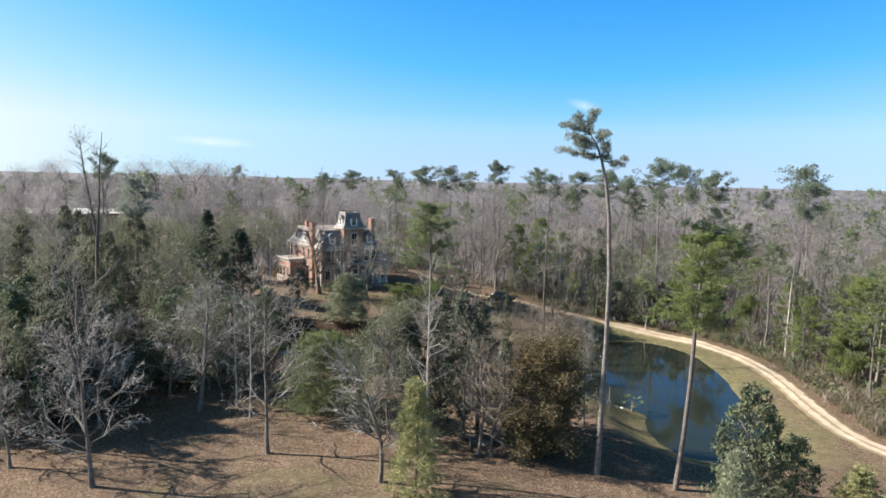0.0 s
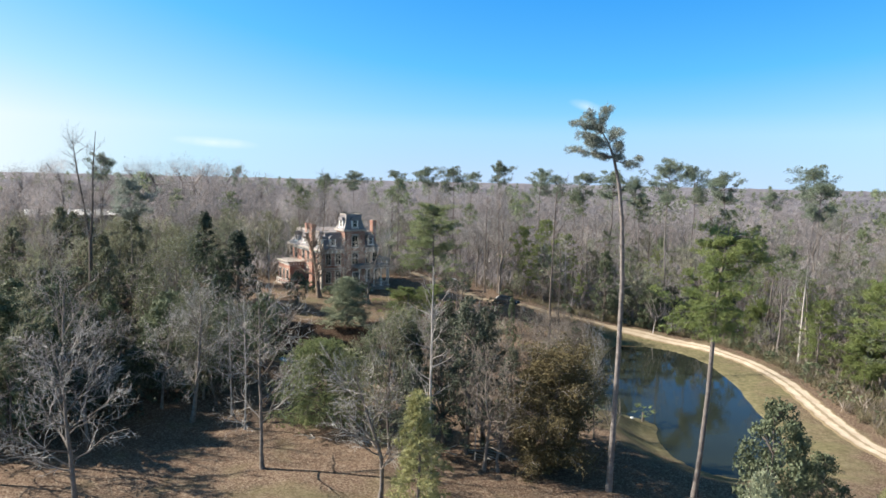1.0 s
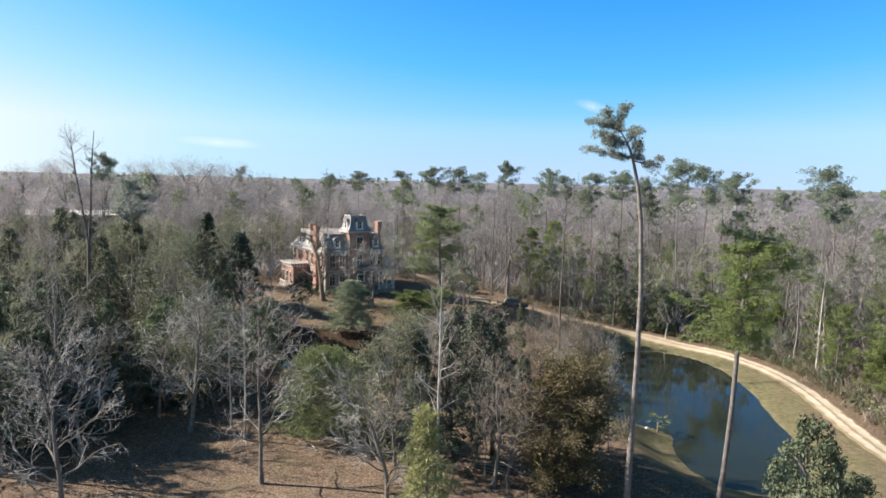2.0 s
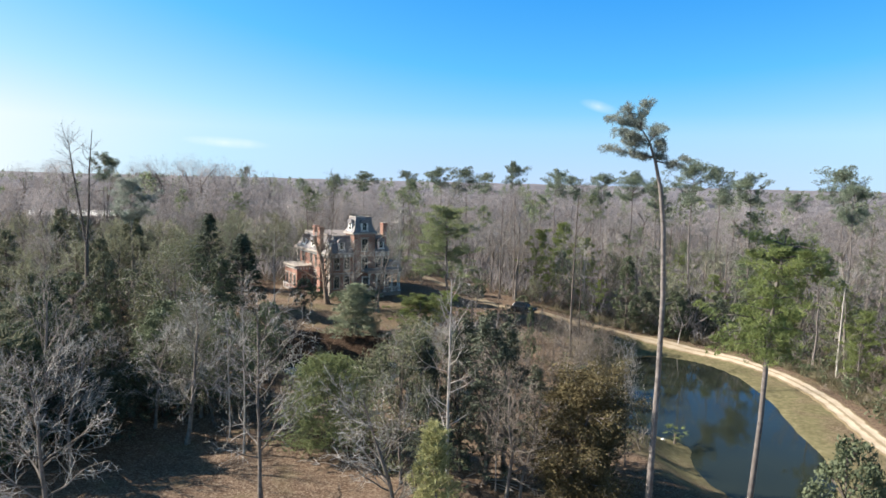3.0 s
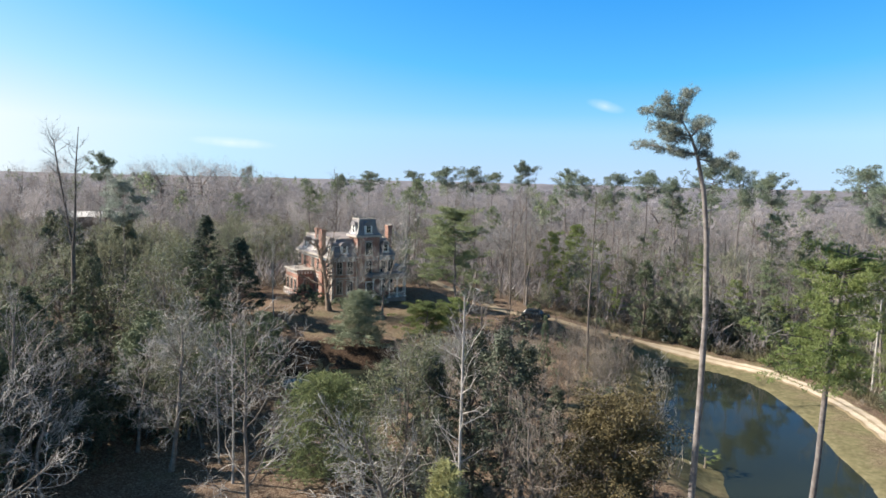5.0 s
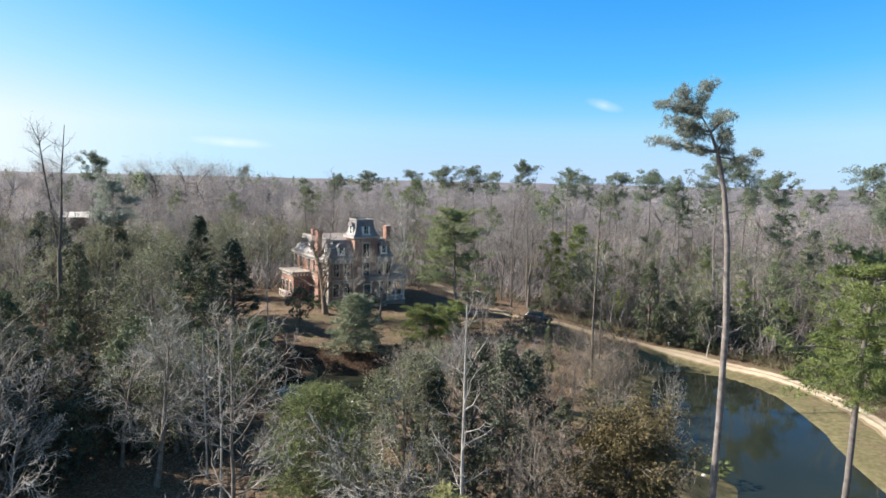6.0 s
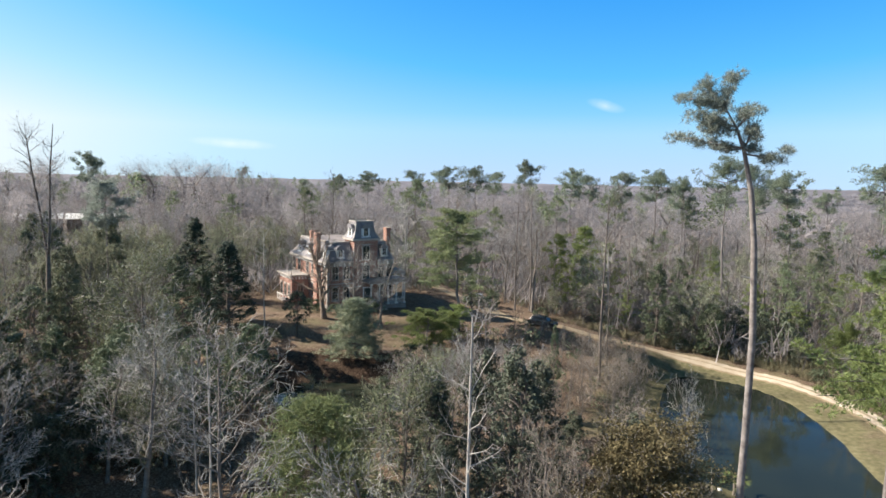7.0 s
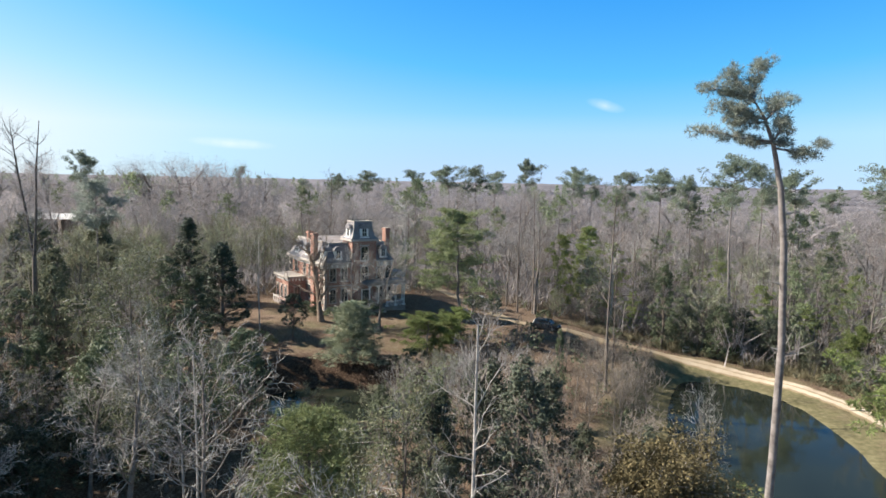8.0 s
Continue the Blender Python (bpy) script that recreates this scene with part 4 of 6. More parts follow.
plant("shade_holly", 12.6, 68.0, 8.5, 150, 1.2)
plant("shade_holly", 0.9, 62.0, 16.4, 0, 1.0)
plant("shade_holly", 2.5, 64.6, 15.0, 120, 1.0)
plant("shade_holly", -1.4, 64.5, 15.4, 220, 1.0)
plant("shade_holly", 5.4, 67.0, 10.5, 120)
plant("privet", -6.4, 60.5, 13.0, 50)
plant("shade_holly", -5.2, 64.0, 13.2, 300, 1.15)
plant("shade_holly", -4.0, 58.8, 10.5, 70, 1.0)
plant("privet", -27.6, 71.5, 12.0, 150)
plant("magnolia", 22.6, 45.5, 13.2, 0, 0.74)
plant("magnolia", 26.8, 47.4, 8.8, 160, 0.85)
plant("cedar", 20.0, 41.5, 9.2, 30, 0.75)
plant("lime_cedar", 29.2, 43.0, 8.0, 90, 1.6)

hedges()

# round the house and the ponds
plant("dark_cone", -40.2, 113.2, 14.0, 30, 1.75)
plant("dark_cone", -53.5, 131.0, 15.5, 200, 1.4)
plant("yard_magnolia", -29.3, 112.0, 7.2, 80, 1.0)
# Hollies added to throw shade on the bank below the house.
plant("holly", -39.5, 102.5, 12.5, 60, 1.2)
plant("holly", -38.0, 98.0, 9.5, 160, 1.2)
plant("holly", -44.5, 105.5, 13.5, 260, 1.2)
plant("birch", -34.4, 112.5, 15.0, 0)
plant("cedar", -19.3, 105.3, 8.0, 60, 2.0)
plant("wood_f", -20.0, 86.0, 4.5, 30)
plant("wood_f", -13.5, 87.0, 4.5, 130)
plant("wood_laurel", -17.0, 87.5, 3.0, 30)
plant("laurel", -27.5, 88.6, 5.0, 200, 0.9)
plant("pine_f", -5.9, 122.5, 19.3, 0, 1.5)
plant("low_pine", -10.0, 110.5, 6.0, 30, 1.9)
plant("low_pine", -5.5, 117.5, 5.5, 130, 1.9)
plant("pine_e", 11.0, 143.0, 15.0, 30)
plant("pine_e", 17.0, 147.0, 17.0, 130)
plant("pine_e", 23.0, 150.0, 14.5, 230)
plant("slim", 3.7, 139.6, 20.5, 30)
plant("slim", 6.5, 140.5, 21.5, 130)
plant("slim", 16.2, 113.5, 15.0, 70)
plant("oak", -27.6, 121.0, 15.5, 40)
plant("lawn_d", -18.2, 120.3, 15.0, 220)
plant("lawn_b", -22.0, 118.6, 13.5, 120, 0.9)
plant("slim", 13.6, 104.0, 25.0, 0)
plant("wood_a", -1.3, 111.0, 9.0, 90)
plant("wood_a", -2.0, 97.0, 6.0, 10)
plant("wood_d", 9.5, 112.0, 5.0, 40)
plant("holly", 27.5, 131.5, 15.0, 0, 0.95)
plant("magnolia", 36.0, 129.0, 9.0, 0)
plant("laurel", 31.5, 132.5, 8.0, 100)
plant("laurel", 44.0, 129.0, 7.5, 10)
plant("laurel", 40.5, 132.0, 8.5, 190)
plant("pine_d", 47.5, 131.5, 15.0, 20)
plant("holly", 7.2, 100.0, 9.0, 0, 0.55)
plant("laurel", -3.2, 139.0, 2.3, 20, 1.3)
plant("laurel", -0.4, 137.5, 2.0, 80, 1.3)
plant("privet", -37.5, 85.0, 16.5, 80, 1.1)
plant("olive_magnolia", -45.5, 92.0, 12.5, 180)
plant("pine_b", -62.0, 118.0, 22.0, 100)
plant("wood_g", -121.5, 207.0, 16.5, 60, 1.2)
plant("wood_h", -115.5, 203.0, 15.0, 200, 1.1)
# pines whose crowns stand over the woods: place, height of the top above datum, breadth of the crown
for i, (px, py, top, broad) in enumerate(knots("-67.8 300 27.5 7.5, -47.9 270 28.6 10.1, -29.5 260 29.3 7.8, -14.9 240 30.3 9.9, -7.3 236 30.6 9.8, -0.1 255 29.3 7.6, 9.1 228 32.5 7.9, 22.1 215 30.0 9.2,"
                 "32.0 190 28.8 7.5, 37.9 182 29.2 9.2, 44.9 150 31.4 8.5, 52.7 158 30.6 6.7, 63.1 165 29.0 8.1, 95.5 190 32.0 11.2, -86.7 240 29.3 4.0, -95.4 165 30.6 6.2,"
                 "-108.6 215 26.2 9.2, 77.6 150 27.0 7.3, 41.5 170 27.6 5.5, -90.4 330 24.8 7.2, 29.7 230 28.5 6.5, 108.5 240 24.2 8.0")):
    tall = top - float(ground_z(px, py)[0])
    plant(("pine_a", "pine_g", "pine_h")[i % 3], px, py, tall, i * 77 % 360, broad / (0.30 * tall))
# tall evergreens added left of the view to shade the lawn
for sx, sy, sh in ((-53, 57, 16), (-46, 57, 12), (-54, 63, 17), (-47, 62, 14), (-49, 69, 14)):
    plant("holly" if sy % 2 else "magnolia", sx, sy, sh, sx * 31 % 360, 1.25)
# the dark evergreen edge of the lawn
plant("holly", -39.5, 57.5, 9.5, 0, 1.2)
plant("magnolia", -42.5, 62.5, 12.0, 90, 1.1)
plant("holly", -40.5, 67.5, 11.0, 200, 1.2)
plant("magnolia", -46.0, 70.0, 13.0, 300, 1.1)
plant("laurel", -36.5, 71.0, 6.5, 40, 1.1)
plant("laurel", -33.0, 74.5, 6.0, 100, 1.1)
plant("holly", -50.0, 78.0, 13.5, 20, 1.2)
plant("laurel", -29.5, 76.0, 4.5, 190, 1.1)
plant("magnolia", -37.0, 80.0, 11.0, 220, 1.1)
plant("laurel", -40.0, 62.0, 6.0, 220, 1.2)
plant("laurel", -36.0, 66.5, 7.0, 120, 1.1)
plant("laurel", -33.6, 72.2, 6.0, 20, 1.1)
plant("laurel", -31.0, 74.5, 5.0, 270, 1.1)
plant("olive_magnolia", -60.0, 105.0, 14.0, 20)
plant("olive_magnolia", -67.0, 112.0, 16.5, 110)
plant("olive_magnolia", -72.0, 101.0, 15.0, 220)
plant("olive_magnolia", -54.0, 96.0, 13.0, 310)
plant("olive_magnolia", -64.0, 122.0, 17.0, 60)
plant("olive_magnolia", -77.0, 125.0, 16.0, 160)
plant("olive_magnolia", -56.0, 84.0, 12.5, 260)
plant("wood_g", -72.0, 138.0, 17.0, 10)
def trackside():
    """Dark evergreens and shrubs along the outer side of the track."""
    rng = np.random.default_rng(76)
    d = np.gradient(TRACK, axis=0)
    for i in range(60, 141, 5):
        nrm = np.array((d[i, 1], -d[i, 0])) / np.hypot(*d[i])
        for off, kind, h in ((rng.uniform(4.2, 6.0), "hedge", rng.uniform(1.2, 2.4)), (rng.uniform(7.0, 10.0), "wood_laurel" if rng.uniform() < 0.15 else "wood_d" if rng.uniform() < 0.5 else "wood_f", rng.uniform(4.0, 7.5))):
            x, y = TRACK[i] + nrm * off + rng.normal(size=2) * 0.8
            if rng.uniform() < (0.5 if kind == "hedge" else 0.8):
                plant(kind, float(x), float(y), h, rng.uniform(0, 360))


trackside()
# low green along the far side of the track
for gx, gy, gh, kind in ((24, 137, 8, "pine_e"), (33, 139, 10, "pine_d"), (39, 137, 9, "wood_f"), (46, 138, 11, "pine_e"), (52, 134, 9, "pine_e"), (58, 131, 12, "pine_d"),
                         (28, 148, 12, "wood_f"), (37, 150, 13, "pine_d"), (45, 155, 12, "pine_e"), (54, 147, 14, "pine_d"), (63, 141, 13, "pine_e"), (66, 128, 12, "pine_e"),
                         (70, 118, 14, "pine_d"), (61, 113, 9, "pine_e"), (20, 160, 12, "pine_d"), (31, 165, 13, "pine_d"), (48, 168, 14, "pine_d"), (60, 160, 14, "pine_d")):
    plant(kind, gx, gy, gh, gx * 53 % 360, 1.1)
plant("pine_e", 55.0, 103.0, 12.0, 60)
plant("pine_e", 60.5, 96.0, 16.0, 160, 1.35)
plant("pine_e", 57.5, 113.0, 12.5, 260)
plant("pine_e", 63.0, 87.0, 17.5, 300, 1.4)
for wx, wy, wh, kind in ((2.5, 101.5, 5, "wood_d"), (12.5, 103, 6, "wood_d"), (11.5, 107, 6.0, "wood_d"), (17, 110.5, 6, "wood_d"), (1.0, 106, 4.5, "wood_a"),
                       (-3.5, 104, 6, "wood_d"), (20, 114.5, 5.5, "wood_d"), (-1.5, 118, 6, "wood_d"), (3.0, 121, 5, "wood_d"), (17.0, 118.5, 4.5, "wood_d"),
                       (-6, 99, 5, "wood_f"), (21.5, 116, 4.2, "wood_d"), (16, 99, 6.5, "wood_d"), (17.6, 99.5, 6.3, "wood_d"), (17, 107.5, 5.5, "wood_d"), (14, 96, 6.8, "wood_d"), (14.5, 109, 5, "wood_d"), (17.5, 104, 6, "wood_d"), (20.0, 111, 4.8, "wood_d"), (10, 96, 6.5, "wood_d"), (-4, 131, 9, "wood_d"), (-1, 128, 8, "wood_a"), (12.5, 113, 5, "wood_d"), (10, 80, 5.5, "wood_d"), (6, 83, 6.5, "wood_d"), (14, 84, 5, "wood_d"), (3, 78, 7, "wood_d"), (9, 88, 6, "wood_d"), (15, 79, 4, "wood_d"), (4, 90, 7, "wood_f"), (12.5, 92, 6, "wood_d")):
    plant(kind, wx, wy, wh, wx * 37 % 360)
plant("wood_laurel", -34.5, 99.0, 4.4, 130)
plant("wood_f", -8.0, 101.5, 4.5, 50)
plant("low_pine", 57.0, 94.0, 8.5, 10)
plant("low_pine", 60.0, 86.0, 9.0, 200)
plant("laurel", 56.5, 116.0, 6.5, 60)
plant("low_pine", 54.5, 122.0, 8.0, 90)
plant("pine_e", 58.5, 89.5, 18.0, 10, 1.4)
plant("pine_e", 57.0, 79.0, 15.0, 60, 1.3)
plant("pine_d", 64.0, 100.0, 17.0, 160)
plant("pine_b", 72.0, 104.0, 26.0, 260)


def lawn_pine():
    """The tall lone pine: a long bare trunk and a wind-swept crown of separate boughs."""
    rng = np.random.default_rng(71)
    t = Tubes()
    spine = [np.array(p) for p in ((0, 0, 0), (0.12, 0, 6), (0.22, -0.1, 12.6), (0.2, -0.2, 18.8), (-0.1, -0.3, 24), (-0.5, -0.4, 26.9), (-1.05, -0.5, 29.1), (-1.55, -0.5, 30.4), (-2.2, -0.5, 31.4))]
    t.tube(spine, np.array((0.32, 0.24, 0.21, 0.19, 0.17, 0.15, 0.115, 0.075, 0.035)), 9)
    zs = [q[2] for q in spine]
    fork, across = spine[6], np.array((0.95, -0.3, 0.0))
    # boughs: where each begins and ends, to the side of the fork and above it, and its clumps of needles
    boughs = ((-1.2, 2.5, -3.3, 3.0, 5), (-1.2, 2.5, -2.3, 3.8, 4), (-1.1, 2.6, -0.9, 4.1, 5), (-0.9, 1.9, -1.4, 2.7, 3), (-0.4, 1.3, 0.0, 2.2, 4), (-0.5, 1.4, -2.8, 2.0, 6),
              (-0.4, 1.0, -2.1, 1.3, 5), (-0.1, 0.5, -3.7, 0.9, 4), (-0.1, 0.4, -1.2, 0.25, 3), (-0.1, 0.6, 0.35, 1.3, 4), (0.1, -0.3, 1.75, -0.3, 4), (0.0, 0.2, 0.5, 0.3, 2))
    centres = []
    for s0, u0, s1, u1, count in boughs:
        root, end = fork + across * s0 + np.array((0, 0, u0)), fork + across * s1 + np.array((0, 0, u1))
        k = int(np.argmin([abs(q[2] - root[2]) for q in spine[5:]])) + 5
        root = root * 0.4 + spine[k] * 0.6
        end[1] += rng.uniform(-0.7, 0.7)
        t.tube([root, (root + end) / 2 + np.array((0, 0, -0.12)), end], [0.06, 0.042, 0.018], 5)
        for f in np.linspace(0.5 if count < 5 else 0.35, 1.0, count):
            for _ in range(2):
                q = root + (end - root) * f + rng.normal(size=3) * np.array((0.16, 0.4, 0.14))
                t.tube([root + (end - root) * max(0.1, f - 0.25), q], [0.03, 0.012], 4)
                centres.append(q)
    at, away = spray(rng, np.array(centres), 30, 0.44, 0.62)
    v, f = needle_tufts(rng, at, away, 12, 0.27, 0.0105)
    tree = stand("pine_tree")
    solid("trunk", t.mesh("trunk"), PINE_BARK, tree)
    solid("crown", mesh_np("crown", v, [f]), DRY_NEEDLE, tree, "sparse grey-green needle clumps")
    for z, a, n in ((18.2, 0.3, 0.9), (18.5, 2.9, 0.55), (22.0, 3.3, 0.8), (25.6, 0.2, 0.9), (27.0, 3.0, 0.5), (14.1, 1.2, 0.4)):
        p = np.array([np.interp(z, zs, [q[j] for q in spine]) for j in range(3)])
        stub = Tubes()
        stub.tube([p, p + np.array((math.cos(a), math.sin(a) * 0.4, 0.25)) * n], [0.06, 0.03], 5)
        solid("dead_branch", stub.mesh("dead_branch"), PALE_BARK, tree, "pale broken branch stub")
    tree.location = (13.6, 56.5, float(ground_z(13.6, 56.5)[0]) - 0.1)
    tagged(tree, "very tall lone pine with sparse wind-swept crown", "pine tree")


def shore_pine():
    """The younger pine by the pond: a leaning bare stem under a broad green crown."""
    rng = np.random.default_rng(72)
    t = Tubes()
    spine = [np.array(p) for p in ((0.00, 0, 0), (0.46, 0.1, 5), (0.83, 0.3, 10), (1.07, 0.5, 16.5), (1.30, 0.5, 20), (1.8, 0.6, 24.2))]
    t.tube(spine, np.array((0.27, 0.21, 0.19, 0.17, 0.12, 0.05)), 8)
    centres = []
    # tiers of boughs: lowest, highest, how many, reach, rise, drift of the tier to the side
    for low, high, count, reach, rise, drift in ((15.6, 18.0, 18, 3.4, -0.02, -0.35), (18.2, 20.8, 10, 2.3, 0.12, 0.0), (21.0, 23.6, 18, 3.2, 0.12, 0.25)):
        for i in range(count):
            z = low + (high - low) * (i + rng.uniform()) / count
            p = np.array([np.interp(z, [q[2] for q in spine], [q[j] for q in spine]) for j in range(3)])
            a = i * 2.4 + rng.uniform(-0.5, 0.5)
            d = np.array((math.cos(a) + drift, math.sin(a), rise))
            e = p + d * reach * rng.uniform(0.6, 1.1) * (1.0 if z < 22.5 else 0.72)
            t.tube([p, (p + e) / 2 + np.array((0, 0, 0.15)), e], [0.06, 0.045, 0.02], 4)
            for k in range(4):
                centres.append(p + (e - p) * (0.45 + 0.18 * k) + rng.normal(size=3) * 0.3)
    at, away = spray(rng, np.array(centres), 28, 0.68, 0.46)
    v, f = needle_tufts(rng, at, away, 8, 0.28, 0.026)
    tree = stand("pine_tree")
    solid("trunk", t.mesh("trunk"), PINE_BARK, tree)
    solid("crown", mesh_np("crown", v, [f]), YELLOW_NEEDLE, tree, "broad fresh-green needle crown")
    tree.location = (20.3, 54.8, float(ground_z(20.3, 54.8)[0]) - 0.1)
    tagged(tree, "pine with bare leaning stem and broad green crown beside the pond", "pine tree")


def forked_snag():
    """A tall forked tree, almost bare, over the woods."""
    rng = np.random.default_rng(73)
    t, w = Tubes(), Tubes()
    stems = [[(0.00, 0, 0), (0.28, 0, 8), (0.40, 0, 13)], [(0.38, 0, 12.5), (-0.59, 0.3, 18), (-1.38, 0.2, 23), (-1.87, 0, 27.8)], [(0.38, 0, 12.5), (1.01, -0.2, 18), (1.23, -0.2, 23.5), (1.67, 0.1, 29.6)]]
    for s, r in zip(stems, ((0.34, 0.3, 0.26), (0.19, 0.15, 0.12, 0.05), (0.18, 0.15, 0.11, 0.04))):
        t.tube([np.array(p, dtype=float) for p in s], np.array(r), 7)
    for s in stems[1:]:
        s = np.array(s, dtype=float)
        for i in range(46):
            z = rng.uniform(13.0, 28)
            p = np.array([np.interp(z, s[:, 2], s[:, j]) for j in range(3)])
            a = rng.uniform(0, 2 * math.pi)
            limb(rng, (t, w), p, unit(np.array((math.cos(a), math.sin(a), 0.8))), rng.uniform(1.3, 4.0), 0.05, 2, bare_plan(2, 1))
    tree = stand("bare_tree")
    solid("trunk", t.mesh("trunk"), BARK, tree)
    solid("crown", w.mesh("crown", False), TWIG, tree, "sparse broken twigs")
    tree.location = (-58.2, 98.3, float(ground_z(-58.2, 98.3)[0]) - 0.1)
    tagged(tree, "tall forked grey snag with few broken twigs", "dead tree")


def palmetto():
    """A small fan palm on the spit."""
    rng = np.random.default_rng(74)
    t = Tubes()
    t.tube([np.zeros(3), np.array((0.05, 0, 0.6)), np.array((0, 0, 1.2))], [0.16, 0.15, 0.12], 7)
    palm = stand("palmetto")
    solid("trunk", t.mesh("trunk"), BRUSH, palm)
    for i in range(16):
        a, up = i * 2.4, rng.uniform(-0.1, 1.1)
        d = unit(np.array((math.cos(a), math.sin(a), up)))
        side = unit(np.cross(d, (0, 0, 1)))
        reach = rng.uniform(0.7, 1.0)
        hub = np.array((0, 0, 1.15)) + d * reach
        v, f = [], []
        for k in np.linspace(-1.1, 1.1, 11):
            tip = hub + (d * math.cos(k) + side * math.sin(k)) * 0.75 - np.array((0, 0, 0.15))
            v += [hub - side * 0.04, hub + side * 0.04, tip]
            f.append((len(v) - 3, len(v) - 2, len(v) - 1))
        stem = np.array((0, 0, 1.15))
        v += [stem - side * 0.02, stem + side * 0.02, hub]
        f.append((len(v) - 3, len(v) - 2, len(v) - 1))
        solid("frond", mesh_np("frond", np.array(v), [np.array(f)]), PALM, palm)
    palm.scale = (1.05, 1.05, 1.05)
    palm.location = (22.6, 80.2, float(ground_z(22.6, 80.2)[0]) - 0.03)
    tagged(palm, "small green fan palm on the grassy spit", "palm")


def dead_pole(x, y, height, lean):
    """A standing dead trunk, bleached, with a few stubs."""
    rng = np.random.default_rng(int(x * 10))
    t = Tubes()
    top = np.array((lean * height, 0.02 * height, height))
    t.tube([np.zeros(3), top * 0.35 + rng.normal(size=3) * 0.08, top * 0.7 + rng.normal(size=3) * 0.08, top], [height * 0.011, height * 0.009, height * 0.007, 0.03], 6)
    pole = stand("dead_tree")
    solid("trunk", t.mesh("trunk"), PALE_BARK, pole)
    for k in range(5):
        p = top * rng.uniform(0.5, 0.95)
        b = Tubes()
        b.tube([p, p + rng.normal(size=3) * np.array((0.6, 0.6, 0.3))], [0.035, 0.012], 4)
        solid("dead_branch", b.mesh("dead_branch"), PALE_BARK, pole)
    pole.location = (x, y, float(ground_z(x, y)[0]) - 0.1)
    tagged(pole, "bleached standing dead trunk with broken stubs", "dead tree")


def brush_pile(x, y):
    """Fallen grey branches heaped on the lawn's edge."""
    rng = np.random.default_rng(77)
    pile = stand("brush_pile")
    for k in range(26):
        t = Tubes()
        a = rng.uniform(0, math.pi)
        d = np.array((math.cos(a), math.sin(a) * 0.5, rng.uniform(-0.05, 0.18)))
        p = np.array((rng.normal() * 1.6, rng.normal() * 0.7, rng.uniform(0.02, 0.35)))
        n = rng.uniform(0.6, 1.5)
        t.tube([p - d * n, p + rng.normal(size=3) * 0.08, p + d * n], [0.045, 0.035, 0.012], 4)
        solid("branch", t.mesh("branch"), PALE_TWIG, pile)
    pile.location = (x, y, float(ground_z(x, y)[0]) - 0.02)
    tagged(pile, "low heap of fallen grey branches on leaf litter", "brush pile")


def white_stone():
    bm = bmesh.new()
    bmesh.ops.create_icosphere(bm, subdivisions=2, radius=0.19)
    for v in bm.verts:
        v.co = Vector((v.co.x * 1.3, v.co.y, v.co.z * 0.8)) * (1 + 0.18 * noise.noise(v.co * 4))
    ob = part("stone", bm, WHITE)
    ob.location = (21.4, 80.6, float(ground_z(21.4, 80.6)[0]) + 0.12)
    tagged(ob, "small pale stone beside the palm on the spit", "stone")


def planter(x, y, turn):
    """A low brick planter among the shrubs."""
    p = stand("planter")
    p.matrix_basis = Matrix.Translation((x, y, float(ground_z(x, y)[0]))) @ Matrix.Rotation(radians(turn), 4, "Z")
    part("wall", boxes((-1.2, 1.2, -0.6, -0.4, -0.2, 0.6), (-1.2, 1.2, 0.4, 0.6, -0.2, 0.6), (-1.2, -1.0, -0.4, 0.4, -0.2, 0.6), (1.0, 1.2, -0.4, 0.4, -0.2, 0.6)), BRICK, p)
    part("soil", boxes((-1.0, 1.0, -0.4, 0.4, 0.0, 0.5)), DARK_BARK, p, "dark soil")
    tagged(p, "low red-brick planter among the shrubs", "planter")


def bench(x, y, turn):
    """A pale garden bench under the trees beyond the track."""
    b = stand("bench")
    b.matrix_basis = Matrix.Translation((x, y, float(ground_z(x, y)[0]) - 0.02)) @ Matrix.Rotation(radians(turn), 4, "Z")
    for k in range(3):
        part("seat_slat", boxes((-0.8, 0.8, -0.24 + 0.17 * k, -0.10 + 0.17 * k, 0.44, 0.48)), WHITE, b)
        part("back_slat", boxes((-0.8, 0.8, 0.27, 0.31, 0.58 + 0.15 * k, 0.69 + 0.15 * k)), WHITE, b)
    for lx in (-0.72, 0.72):
        part("leg", boxes((lx - 0.04, lx + 0.04, -0.24, -0.16, 0.0, 0.44)), WHITE, b)
        part("back_post", boxes((lx - 0.04, lx + 0.04, 0.21, 0.268, 0.0, 1.0)), WHITE, b)
    tagged(b, "pale painted garden bench in shade beyond the sandy track", "bench")


bench(31.7, 131.0, 10)
dead_pole(54.9, 108.5, 17.0, 0.03)
dead_pole(51.0, 126.0, 5.5, 0.5)
dead_pole(62.0, 120.0, 14.0, -0.05)
brush_pile(-11.5, 64.0)
brush_pile(1.0, 62.5)
white_stone()
planter(24.6, 43.6, 20)
lawn_pine()
shore_pine()
forked_snag()
palmetto()


